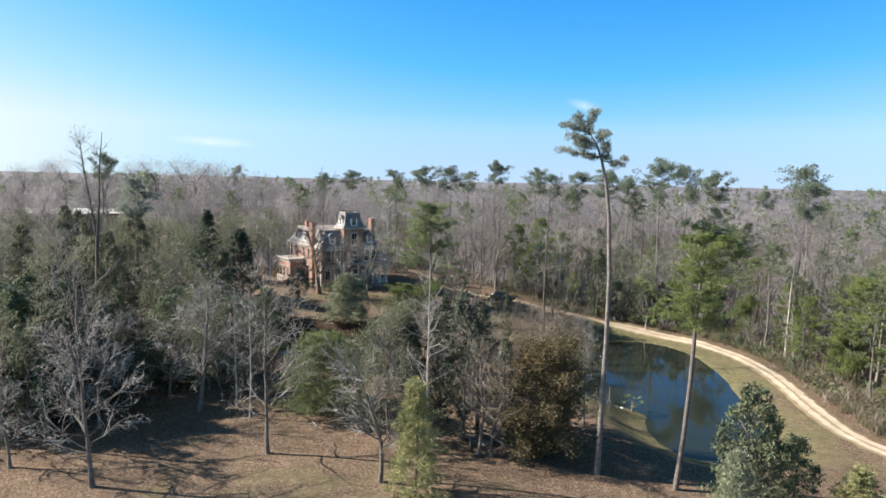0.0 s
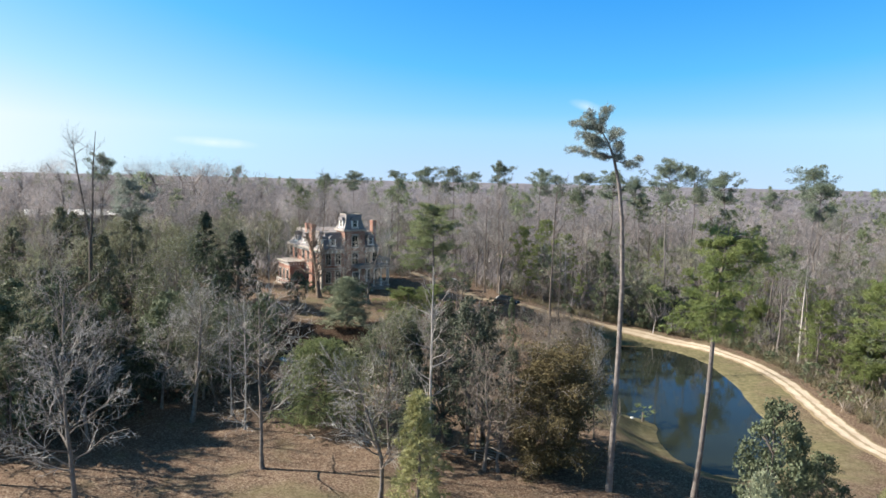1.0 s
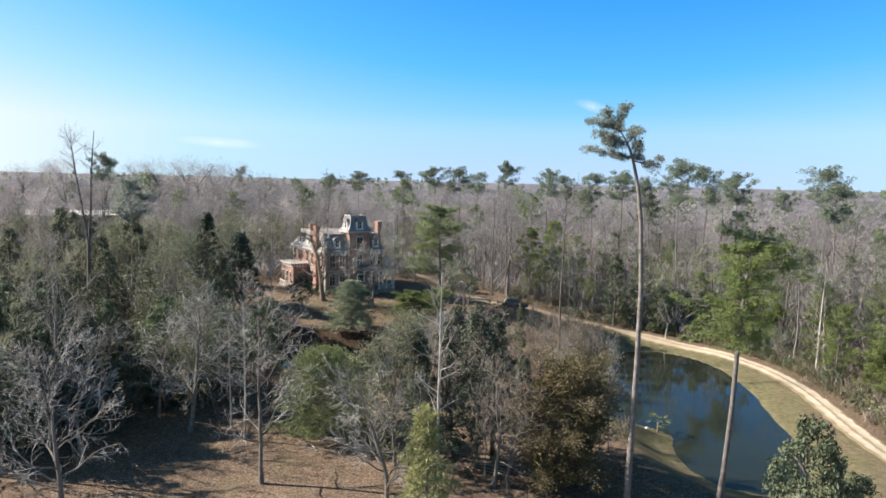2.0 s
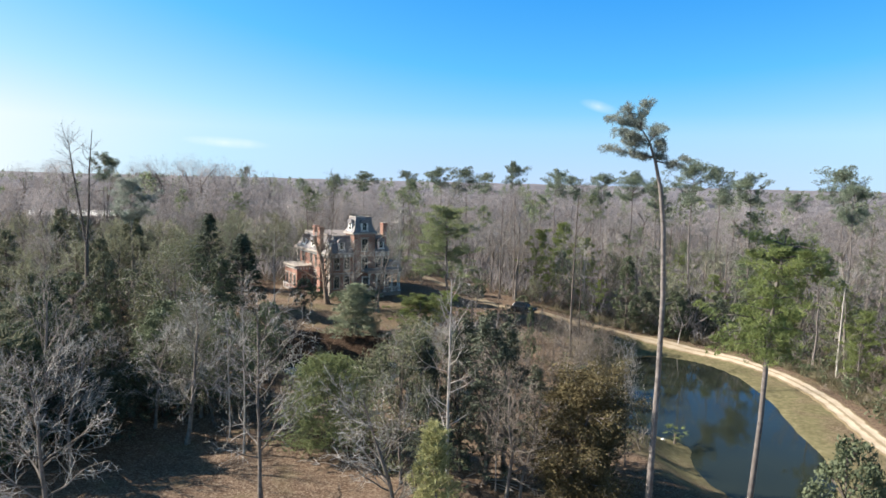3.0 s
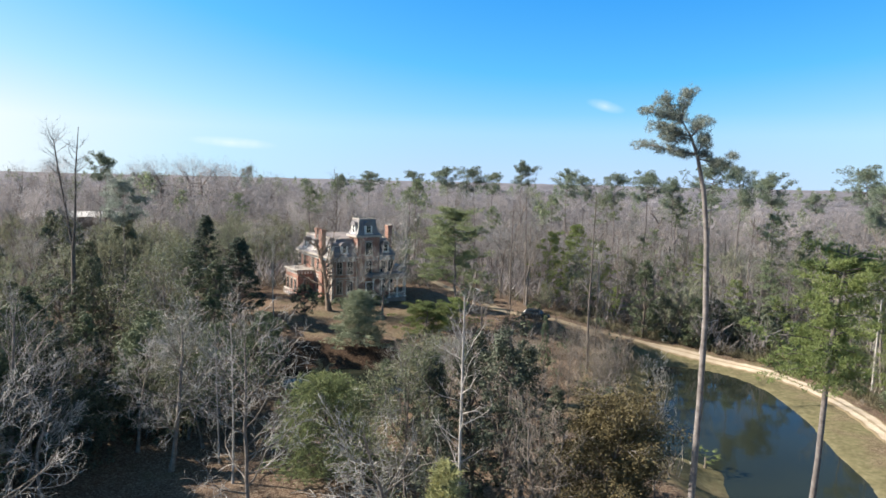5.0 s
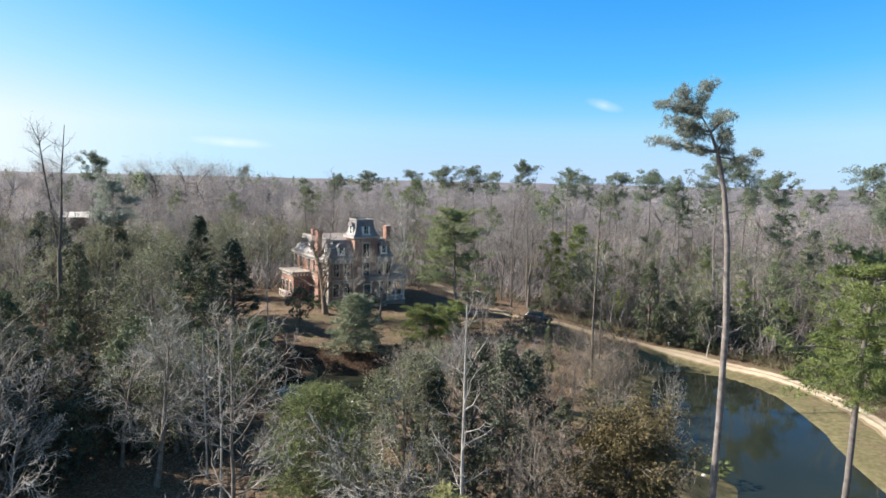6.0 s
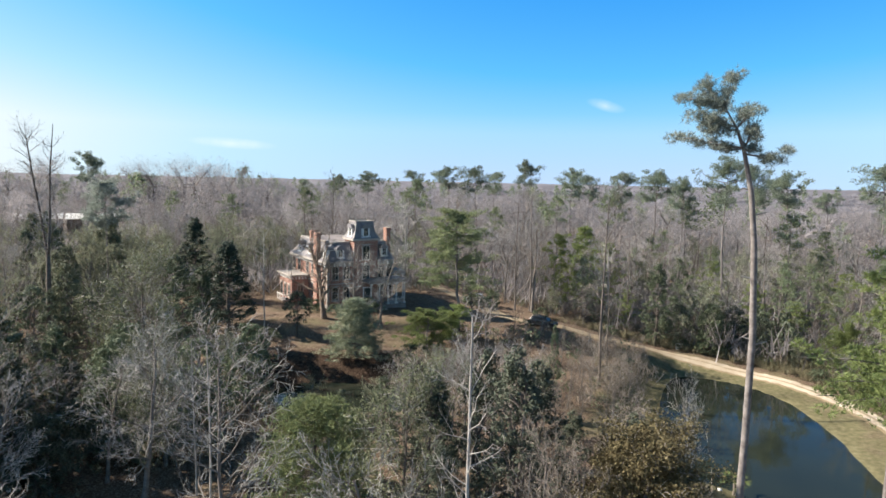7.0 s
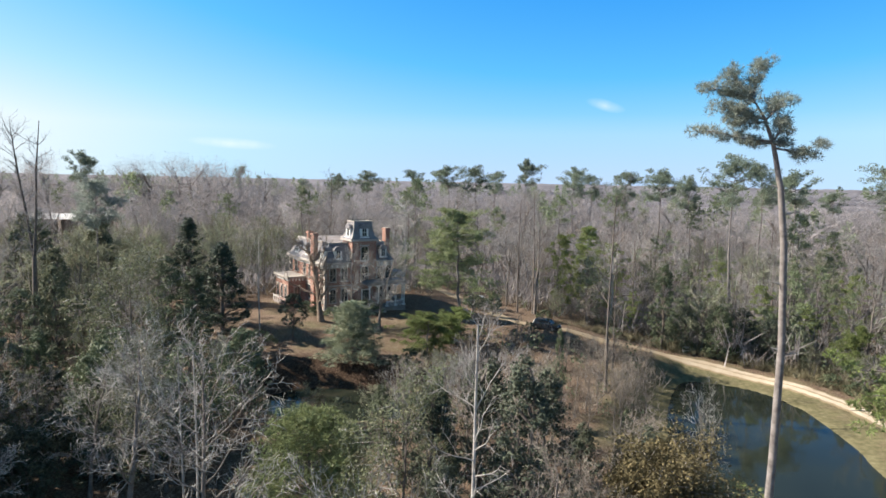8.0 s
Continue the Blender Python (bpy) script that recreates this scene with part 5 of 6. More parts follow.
# ---- the woods ----
def is_clear(x, y):
    """Where no chance tree stands: lawn, water, track and yard."""
    p = np.column_stack([x, y])
    no = (off_line(p, SHORE) < 3) | (off_line(p, POOL) < 2) | (off_line(p, TRACK, False) < 4)
    no |= (x > -38) & (x < 26) & (y < 73)
    no |= (x > -27) & (x < -11) & (y < 90)
    no |= ((x + 22) / 24) ** 2 + ((y - 124) / 25) ** 2 < 1
    no |= (x > -14) & (x < 22) & (y > 98) & (y < 140)
    no |= ((x > 20) & (x < 51) & (y < 124)) | ((x > 2) & (x < 22) & (y > 74) & (y < 92))
    no |= ((y < 100) & (x > 40) & (x < 54)) | ((np.abs(x + 2.2 + 0.475 * (y - 21.3)) < 4) & (y > 92) & (y < 133))
    bearing = np.degrees(np.arctan2(x, y - 5))
    no |= (np.abs(bearing + 30.8) < 1.1) & (np.hypot(x, y) > 165)
    return no | (y < 46) | ((y < 60) & (np.abs(x) < 40))


def scatter(rng, near, far, half, step, grow=0.0):
    """Jittered places in a fan from near to far, half degrees either side."""
    out, r = [], near
    while r < far:
        s = step + grow * (r - near)
        n = int(r * radians(2 * half) / s)
        a = np.linspace(-half, half, n) + rng.uniform(-0.4, 0.4, n) * 2 * half / max(n, 1)
        rr = r + rng.uniform(-0.45, 0.45, n) * s
        out.append(np.column_stack([rr * np.sin(np.radians(a)), rr * np.cos(np.radians(a))]))
        r += s
    return np.concatenate(out)


def middle_woods():
    rng = np.random.default_rng(81)
    p = scatter(rng, 55, 205, 43, 7.5)
    more = scatter(rng, 68, 104, 36, 5.2)
    more = more[((more[:, 0] < -28) & (more[:, 0] > -56)) | ((more[:, 0] > -11) & (more[:, 0] < 13) & (more[:, 1] < 98))]
    p = np.concatenate([p, more])
    p = p[~is_clear(p[:, 0], p[:, 1])]
    for x, y in p:
        u = rng.uniform()
        left, thicket, right = x < -24 and y < 105, -14 < x < 18 and y < 100, x > 22
        turn, grown = rng.uniform(0, 360), rng.uniform(0.85, 1.15)
        if left:
            kind = "laurel" if u < 0.3 else "holly" if u < 0.42 else "magnolia" if u < 0.5 else "wood_a" if u < 0.72 else "wood_b" if u < 0.8 else "wood_f" if u < 0.95 else "pine_d"
        elif x < -42 and y < 175:
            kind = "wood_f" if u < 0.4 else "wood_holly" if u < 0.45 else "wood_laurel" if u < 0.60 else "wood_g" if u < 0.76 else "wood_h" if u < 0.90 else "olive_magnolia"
        elif thicket:
            kind = "wood_b" if u < 0.3 else "wood_d" if u < 0.6 else "wood_a" if u < 0.75 else "holly" if u < 0.86 else "laurel"
        elif right:
            kind = "wood_c" if u < 0.03 else "slim" if u < 0.09 else "wood_a" if u < 0.24 else "wood_d" if u < 0.36 else "wood_f" if u < 0.60 else "pine_d" if u < 0.76 else "pine_c" if u < 0.8 else "laurel" if u < 0.94 else "wood_b"
        else:
            kind = "wood_g" if u < 0.25 else "wood_a" if u < 0.33 else "wood_h" if u < 0.52 else "wood_b" if u < 0.6 else "wood_c" if u < 0.63 else "slim" if u < 0.69 else "wood_d" if u < 0.78 else "wood_f" if u < 0.85 else "pine_c" if u < 0.9 else "holly"
        size = {"laurel": 7.5, "holly": 11, "magnolia": 10, "pine_d": 14, "pine_c": 22, "wood_a": 17, "wood_g": 17, "wood_h": 15, "wood_b": 15, "wood_c": 18.5, "wood_d": 12, "slim": 20, "wood_f": 13.5, "wood_holly": 13, "wood_laurel": 8, "olive_magnolia": 15}[kind]
        if thicket:
            size *= 0.86
        elif left and x > -56 and y > 68:
            size = min(size, 10.0)
        if -50 < x < 19 and y < 113:
            size = min(size, 26.6 - 0.281 * (y - 21)) if not (x < -24 and y < 66) else size
        # farther off, coarser kinds with haze-paled leaves
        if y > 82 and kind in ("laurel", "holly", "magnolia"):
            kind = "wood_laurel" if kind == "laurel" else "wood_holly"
        plant(kind, float(x), float(y), size * grown, turn)


def far_tree(rng, kind):
    """A coarse tree a unit high, for the woods far off: vertices and triangles."""
    v, f = [], []

    def spike(a, b, w):
        d = unit(b - a)
        u = unit(np.cross(d, rng.normal(size=3))) * w
        k = len(v)
        x = np.cross(d, u)
        v.extend([a + u, a - u * 0.5 + x * 0.87, a - u * 0.5 - x * 0.87, b])
        f.extend([(k, k + 1, k + 3), (k + 1, k + 2, k + 3), (k + 2, k, k + 3)])

    def blade(a, b, w):
        u = unit(np.cross(b - a, rng.normal(size=3))) * w
        k = len(v)
        v.extend([a + u, a - u, b])
        f.append((k, k + 1, k + 2))

    top = np.array((0, 0, 0.85 if kind in ("bare", "top") else 0.95))
    spike(np.zeros(3), top, 0.0042)
    if kind in ("bare", "top"):
        near = kind == "bare"
        wide, tall = rng.uniform(0.24, 0.33), rng.uniform(0.30, 0.38)
        mid = np.array((0, 0, 0.97 - tall))
        for i in range(9 if near else 4):
            e = mid + unit(rng.normal(size=3) + np.array((0, 0, 0.4))) * np.array((wide, wide, tall)) * 0.8
            spike(np.array((0, 0, max(0.25, e[2] - 0.3))), e, 0.0026)
        for i in range(30 if near else 0):
            s = np.append(rng.normal(size=2) * 0.16, rng.uniform(0.02, 0.42))
            blade(s, s + unit(np.append(rng.normal(size=2) * 0.9, 1)) * rng.uniform(0.06, 0.13), 0.0034)
        lobes = [mid + unit(rng.normal(size=3) + np.array((0, 0, 0.25))) * np.array((wide, wide, tall)) * 0.58 for _ in range(7)]
        for i in range(190 if near else 56):
            d = unit(rng.normal(size=3))
            s = lobes[i % 7] + d * np.array((wide, wide, tall)) * 0.48 * rng.uniform(0.3, 1.0)
            blade(s, s + unit(d + rng.normal(size=3) * 0.8 + np.array((0, 0, 0.2))) * rng.uniform(0.04, 0.085), 0.0032 if near else 0.0075)
    else:
        low, wide = (0.62, 0.15) if kind == "pine" else (0.1, 0.3)
        for i in range(26):
            g = rng.uniform()
            a = rng.uniform(0, 2 * math.pi)
            rad = wide * math.sqrt(rng.uniform(0.1, 1)) * (1.1 - 0.7 * abs(2 * g - 0.7))
            c = np.array((rad * math.cos(a), rad * math.sin(a), low + (0.98 - low) * g))
            for j in range(9):
                s = c + rng.normal(size=3) * 0.022
                blade(s, s + unit(rng.normal(size=3) + np.array((0, 0, 0.4))) * rng.uniform(0.03, 0.06), 0.010)
    return np.array(v), np.array(f)


def sow(name, kinds, places, heights, material, label, rng, category="woods"):
    """Joins many coarse trees into one mesh."""
    vs, fs, tones, n = [], [], [], 0
    which = rng.integers(0, len(kinds), len(places))
    for k, (v, f) in enumerate(kinds):
        sel = which == k
        p, h = places[sel], heights[sel]
        a = rng.uniform(0, 2 * math.pi, len(p))
        c, s = np.cos(a)[:, None], np.sin(a)[:, None]
        x = (v[None, :, 0] * c - v[None, :, 1] * s) * h[:, None] + p[:, :1]
        y = (v[None, :, 0] * s + v[None, :, 1] * c) * h[:, None] + p[:, 1:2]
        z = v[None, :, 2] * h[:, None] + p[:, 2:3]
        vs.append(np.stack([x, y, z], axis=2).reshape(-1, 3))
        fs.append((f[None] + (np.arange(len(p)) * len(v))[:, None, None] + n).reshape(-1, 3))
        tones.append(np.repeat(rng.uniform(0, 1, len(p)), len(v)))
        n += len(p) * len(v)
    me = mesh_np(name, np.concatenate(vs), [np.concatenate(fs)], tone=np.concatenate(tones))
    tagged(solid(name, me, material), label, category, kind="stuff")


def far_woods():
    rng = np.random.default_rng(82)
    p = scatter(rng, 200, 540, 44, 6.0, 0.015)
    p = p[~((np.abs(np.degrees(np.arctan2(p[:, 0], p[:, 1] - 5)) + 30.8) < 2.2) & (np.hypot(p[:, 0], p[:, 1]) > 185) & (np.hypot(p[:, 0], p[:, 1]) < 245))]
    u = rng.uniform(size=len(p))
    p = np.column_stack([p, ground_z(p[:, 0], p[:, 1]) - 0.1])
    pines = u < 0.025 + 0.05 * smooth((p[:, 0] - 20) / 60)
    green = (u > 0.92)
    bare = ~pines & ~green
    q = scatter(rng, 545, 1250, 42, 11.0, 0.014)
    q = np.column_stack([q, np.full(len(q), 1.0)])
    w = rng.uniform(size=len(q))
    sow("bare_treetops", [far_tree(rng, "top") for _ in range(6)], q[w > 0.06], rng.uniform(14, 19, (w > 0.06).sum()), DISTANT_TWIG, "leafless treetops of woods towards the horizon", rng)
    sow("pine_treetops", [far_tree(rng, "pine") for _ in range(4)], q[w <= 0.06], rng.uniform(17, 27, (w <= 0.06).sum()), NEEDLE, "pines standing over distant woods", rng)
    sow("bare_woods", [far_tree(rng, "bare") for _ in range(7)], p[bare], rng.uniform(13, 21, bare.sum()) * (1.02 + 0.2 * np.sin(p[bare][:, 0] / 23 + 1.7 * np.sin(p[bare][:, 1] / 41))) + 3.5 * smooth((-p[bare][:, 0] - 45) / 30) * (p[bare][:, 1] < 330), FAR_TWIG, "dense leafless winter woods in grey with mauve haze tint", rng)
    sow("pine_woods", [far_tree(rng, "pine") for _ in range(5)], p[pines], rng.uniform(17, 25, pines.sum()), NEEDLE, "scattered pines standing above the leafless woods", rng)
    sow("evergreen_woods", [far_tree(rng, "green") for _ in range(4)], p[green], rng.uniform(7, 15, green.sum()), LEAF, "dark evergreens scattered among leafless woods", rng)


def canopy_surface():
    """The closed canopy of the woods towards the horizon."""
    rng = np.random.default_rng(83)
    xs, ys = np.concatenate([np.arange(-1400, 1400, 14.0)]), np.concatenate([np.arange(420, 900, 6.0), np.arange(900, 2600, 24.0), np.arange(2600, 4300, 90.0)])
    gx, gy = np.meshgrid(xs, ys)
    gx = gx * np.maximum(1, gy / 1100)
    z = 9.5 + 1.2 * np.sin(gx / 61 + 2 * np.sin(gy / 97)) + 1.0 * np.sin(gy / 43 + gx / 120) + rng.uniform(-2.2, 2.4, gx.shape)
    z += np.where(rng.uniform(size=gx.shape) < 0.05, rng.uniform(1, 3, gx.shape), 0) + 5.0 * smooth((gy - 1000) / 500)
    z = np.where(gy < 430, 3.0, z)
    n, m = len(xs), len(ys)
    i = (np.arange(m - 1)[:, None] * n + np.arange(n - 1)[None]).ravel()
    me = mesh_np("distant_woods", np.column_stack([gx.ravel(), gy.ravel(), z.ravel()]), [np.column_stack([i, i + 1, i + n + 1, i + n])], tone=rng.uniform(0, 1, gx.size))
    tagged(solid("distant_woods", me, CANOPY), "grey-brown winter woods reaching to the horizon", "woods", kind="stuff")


def undergrowth():
    """Dry brush and evergreen shrubs on the floor of the woods and along the banks."""
    rng = np.random.default_rng(84)
    p = scatter(rng, 48, 190, 43, 2.1)
    x, y = p[:, 0], p[:, 1]
    shore, track = off_line(p, SHORE), off_line(p, TRACK, False)
    open_ground = is_clear(x, y)
    band = (x > 50) & (track > 2.6)
    bank = (np.abs(x) < 24) & (y > 98) & (y < 125) & (shore > 1) & (track > 2.5) & (off_line(p, POOL) > 3) & (x > -8)
    keep = (~open_ground | band | (bank & (rng.uniform(size=len(p)) < 0.5))) & (shore > 0.4) & (track > 2.4) & ~((((x + 24) / 15) ** 2 + ((y - 134) / 15) ** 2) < 1)
    p = p[keep]
    p = np.column_stack([p, ground_z(p[:, 0], p[:, 1]) - 0.05])
    dry = rng.uniform(size=len(p)) < 0.72

    def shrub(leafy):
        v = []
        for i in range(32 if not leafy else 50):
            if leafy:
                c = np.append(rng.normal(size=2) * 0.3, rng.uniform(0.15, 1))
                b, s = c + rng.normal(size=3) * 0.13, 0.055
            else:
                c = np.append(rng.normal(size=2) * 0.15, rng.uniform(0, 0.4))
                b, s = c + unit(np.append(rng.normal(size=2) * 0.6, 1)) * rng.uniform(0.3, 0.8), 0.015
            u = unit(np.cross(b - c, rng.normal(size=3))) * s
            v += [c + u, c - u, b]
        return np.array(v), np.arange(len(v)).reshape(-1, 3)

    q = np.concatenate([TRACK + rng.normal(size=TRACK.shape) * 0.5 for _ in range(26)])
    d = np.gradient(TRACK, axis=0)
    nrm = np.tile(np.column_stack([d[:, 1], -d[:, 0]]) / np.hypot(d[:, 0], d[:, 1])[:, None], (26, 1))
    q = q + nrm * rng.uniform(3.6, 15.0, (len(q), 1))
    q = q[(q[:, 1] > 66) & (q[:, 1] < 135) & (q[:, 0] > 6)]
    q = q[(off_line(q, TRACK, False) > 3.2) & (off_line(q, SHORE) > 1)]
    low = np.column_stack([q, ground_z(q[:, 0], q[:, 1]) - 0.05])
    sow("roadside_brush", [shrub(False) for k in range(6)], low, rng.uniform(0.7, 2.2, len(low)), OLIVE_BRUSH, "low olive-brown brush beside the sandy track", rng, "undergrowth")
    r = scatter(rng, 128, 300, 42, 4.6)
    r = r[~is_clear(r[:, 0], r[:, 1]) & (off_line(r, TRACK, False) > 4) & ((((r[:, 0] + 24) / 20) ** 2 + ((r[:, 1] - 134) / 20) ** 2) > 1)]
    r = np.column_stack([r, ground_z(r[:, 0], r[:, 1]) - 0.05])
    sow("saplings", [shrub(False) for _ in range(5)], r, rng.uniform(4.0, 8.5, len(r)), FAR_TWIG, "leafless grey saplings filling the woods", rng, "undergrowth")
    sow("dry_brush", [shrub(False) for _ in range(5)], p[dry], rng.uniform(1.4, 3.8, dry.sum()), BRUSH, "tangled dry brown undergrowth", rng, "undergrowth")
    sow("shrubs", [shrub(True) for _ in range(4)], p[~dry], rng.uniform(1.0, 2.8, (~dry).sum()), LEAF, "low dark evergreen shrubs", rng, "shrubs")


def tall_left_woods():
    """Tall leafless crowns that break the skyline above the woods."""
    rng = np.random.default_rng(85)
    for x, y, h in ((-118, 205, 26), (-110, 214, 29), (-101, 208, 29.4), (-95, 215, 30.5), (-88, 206, 29.3), (-82, 218, 29.5), (-92, 225, 29.5), (-70, 220, 25), (-135, 190, 26), (-126, 199, 29), (-137, 205, 27.5), (-52, 200, 23), (-44, 190, 22), (8, 210, 25), (-12, 205, 25), (46, 200, 24), (70, 190, 24), (90, 175, 25)):
        plant("wood_e", x, y, h + 0.3, rng.uniform(0, 360), 1.2)


middle_woods()
tall_left_woods()
far_woods()
canopy_surface()
undergrowth()


# ---- the house ----
HOUSE = Matrix.Translation((-28.7, 127.4, 3.85)) @ Matrix.Rotation(radians(37), 4, "Z")
W, D, EAVE, ROOF = 12.7, 16.6, 7.9, 11.2


def ring(bm, x0, x1, y0, y1, z):
    return [bm.verts.new(p) for p in ((x0, y0, z), (x1, y0, z), (x1, y1, z), (x0, y1, z))]


def loft(bm, x0, x1, y0, y1, profile):
    """Walls of a mansard: rings at (height, inset) joined from below, closed above."""
    rings = [ring(bm, x0 + i, x1 - i, y0 + i, y1 - i, z) for z, i in profile]
    for a, b in zip(rings, rings[1:]):
        for k in range(4):
            bm.faces.new((a[k], a[(k + 1) % 4], b[(k + 1) % 4], b[k]))
    bm.faces.new(rings[-1])
    bm.faces.new(rings[0][::-1])
    return bm


def frame_ring(x0, x1, y0, y1, z0, z1, out, inner=0.25):
    """A moulding that runs round a block."""
    return boxes((x0 - out, x1 + out, y0 - out, y0 + inner, z0, z1), (x0 - out, x1 + out, y1 - inner, y1 + out, z0, z1),
                 (x0 - out, x0 + inner, y0 + inner, y1 - inner, z0, z1), (x1 - inner, x1 + out, y0 + inner, y1 - inner, z0, z1))


def arch(bm, w, h, rise, y0, y1, steps=8):
    """An upright panel with an arched head, between y0 and y1."""
    pts = [(-w / 2, 0), (w / 2, 0), (w / 2, h - rise)] + [(w / 2 * math.cos(a), h - rise + rise * math.sin(a)) for a in np.linspace(0, math.pi, steps)[1:-1]] + [(-w / 2, h - rise)]
    a, b = [bm.verts.new((x, y0, z)) for x, z in pts], [bm.verts.new((x, y1, z)) for x, z in pts]
    bm.faces.new(a), bm.faces.new(b[::-1])
    for i in range(len(pts)):
        j = (i + 1) % len(pts)
        bm.faces.new((a[i], a[j], b[j], b[i]))
    return bm


def sash_window(house, m, w=1.0, h=2.2, material=TRIM):
    """A tall arched sash with hood and sill; it faces -y before m is laid on."""
    win = part("window", arch(bmesh.new(), w + 0.3, h + 0.18, 0.32, -0.09, 0.04), material, house)
    win.matrix_basis = m
    part("pane", arch(bmesh.new(), w, h, 0.25, -0.105, -0.02), GLASS, win, "dark glass pane").location.z = 0.05
    part("glazing_bar", boxes((-0.03, 0.03, -0.135, -0.1, 0.05, h), (-w / 2, w / 2, -0.135, -0.1, h * 0.5, h * 0.5 + 0.06)), material, win)
    part("sill", boxes((-w / 2 - 0.25, w / 2 + 0.25, -0.2, 0.03, -0.14, 0.0)), TRIM, win)
    part("hood", boxes((-w / 2 - 0.25, w / 2 + 0.25, -0.2, 0.03, h + 0.19, h + 0.36)), TRIM, win)
    return win


def dormer(house, m, w=1.3, h=1.9):
    """A white dormer with an arched window that stands out of the mansard."""
    d = part("dormer", arch(bmesh.new(), w, h, 0.45, 0.0, 1.5), WHITE, house, "white arched dormer")
    d.matrix_basis = m
    part("pane", arch(bmesh.new(), w * 0.5, h * 0.68, 0.3, -0.03, 0.05), GLASS, d).location.z = 0.2
    part("glazing_bar", boxes((-w * 0.25, w * 0.25, -0.06, -0.02, 0.82, 0.88), (-0.025, 0.025, -0.06, -0.02, 0.25, 1.4)), WHITE, d)
    part("hood", arch(bmesh.new(), w + 0.3, 0.75, 0.5, -0.18, 1.5), SLATE, d).location.z = h - 0.55
    part("sill", boxes((-w / 2 - 0.12, w / 2 + 0.12, -0.18, 0.0, -0.1, 0.05)), WHITE, d)
    return d


def turned_to(x, y, z, degrees):
    return Matrix.Translation((x, y, z)) @ Matrix.Rotation(radians(degrees), 4, "Z")


def chimney(house, x, y, wx, wy, z0, z1, label):
    c = part("chimney", boxes((x - wx / 2, x + wx / 2, y - wy / 2, y + wy / 2, z0, z1)), BRICK, house, label)
    part("cap", boxes((x - wx / 2 - 0.12, x + wx / 2 + 0.12, y - wy / 2 - 0.12, y + wy / 2 + 0.12, z1, z1 + 0.2), (x - wx / 2 - 0.05, x + wx / 2 + 0.05, y - wy / 2 - 0.05, y + wy / 2 + 0.05, z1 + 0.2, z1 + 0.4)), BRICK, c)
    part("shaft_panel", boxes((x - wx / 2 - 0.04, x + wx / 2 + 0.04, y - wy / 4, y + wy / 4, z1 - 2.2, z1 - 0.5)), BRICK, c)


def column(house, x, y, z0, z1, r=0.13):
    bm = bmesh.new()
    bmesh.ops.create_cone(bm, cap_ends=True, segments=10, radius1=r, radius2=r * 0.85, depth=z1 - z0, matrix=Matrix.Translation((x, y, (z0 + z1) / 2)))
    box(bm, x - r * 1.6, x + r * 1.6, y - r * 1.6, y + r * 1.6, z0, z0 + 0.25)
    box(bm, x - r * 1.6, x + r * 1.6, y - r * 1.6, y + r * 1.6, z1 - 0.25, z1)
    part("column", bm, WHITE, house)


def bracket_arch(house, x0, x1, y, z):
    """The flat-arched spandrel between two porch columns."""
    bm = bmesh.new()
    n = 9
    top = [bm.verts.new((x0 + (x1 - x0) * k / n, y, z)) for k in range(n + 1)]
    low = [bm.verts.new((x0 + (x1 - x0) * k / n, y, z - 0.12 - 0.75 * abs(2 * k / n - 1) ** 3)) for k in range(n + 1)]
    for k in range(n):
        bm.faces.new((top[k], top[k + 1], low[k + 1], low[k]))
    r = bmesh.ops.extrude_face_region(bm, geom=bm.faces[:])
    bmesh.ops.translate(bm, verts=[v for v in r["geom"] if isinstance(v, bmesh.types.BMVert)], vec=(0, 0.1, 0))
    part("spandrel", bm, WHITE, house)


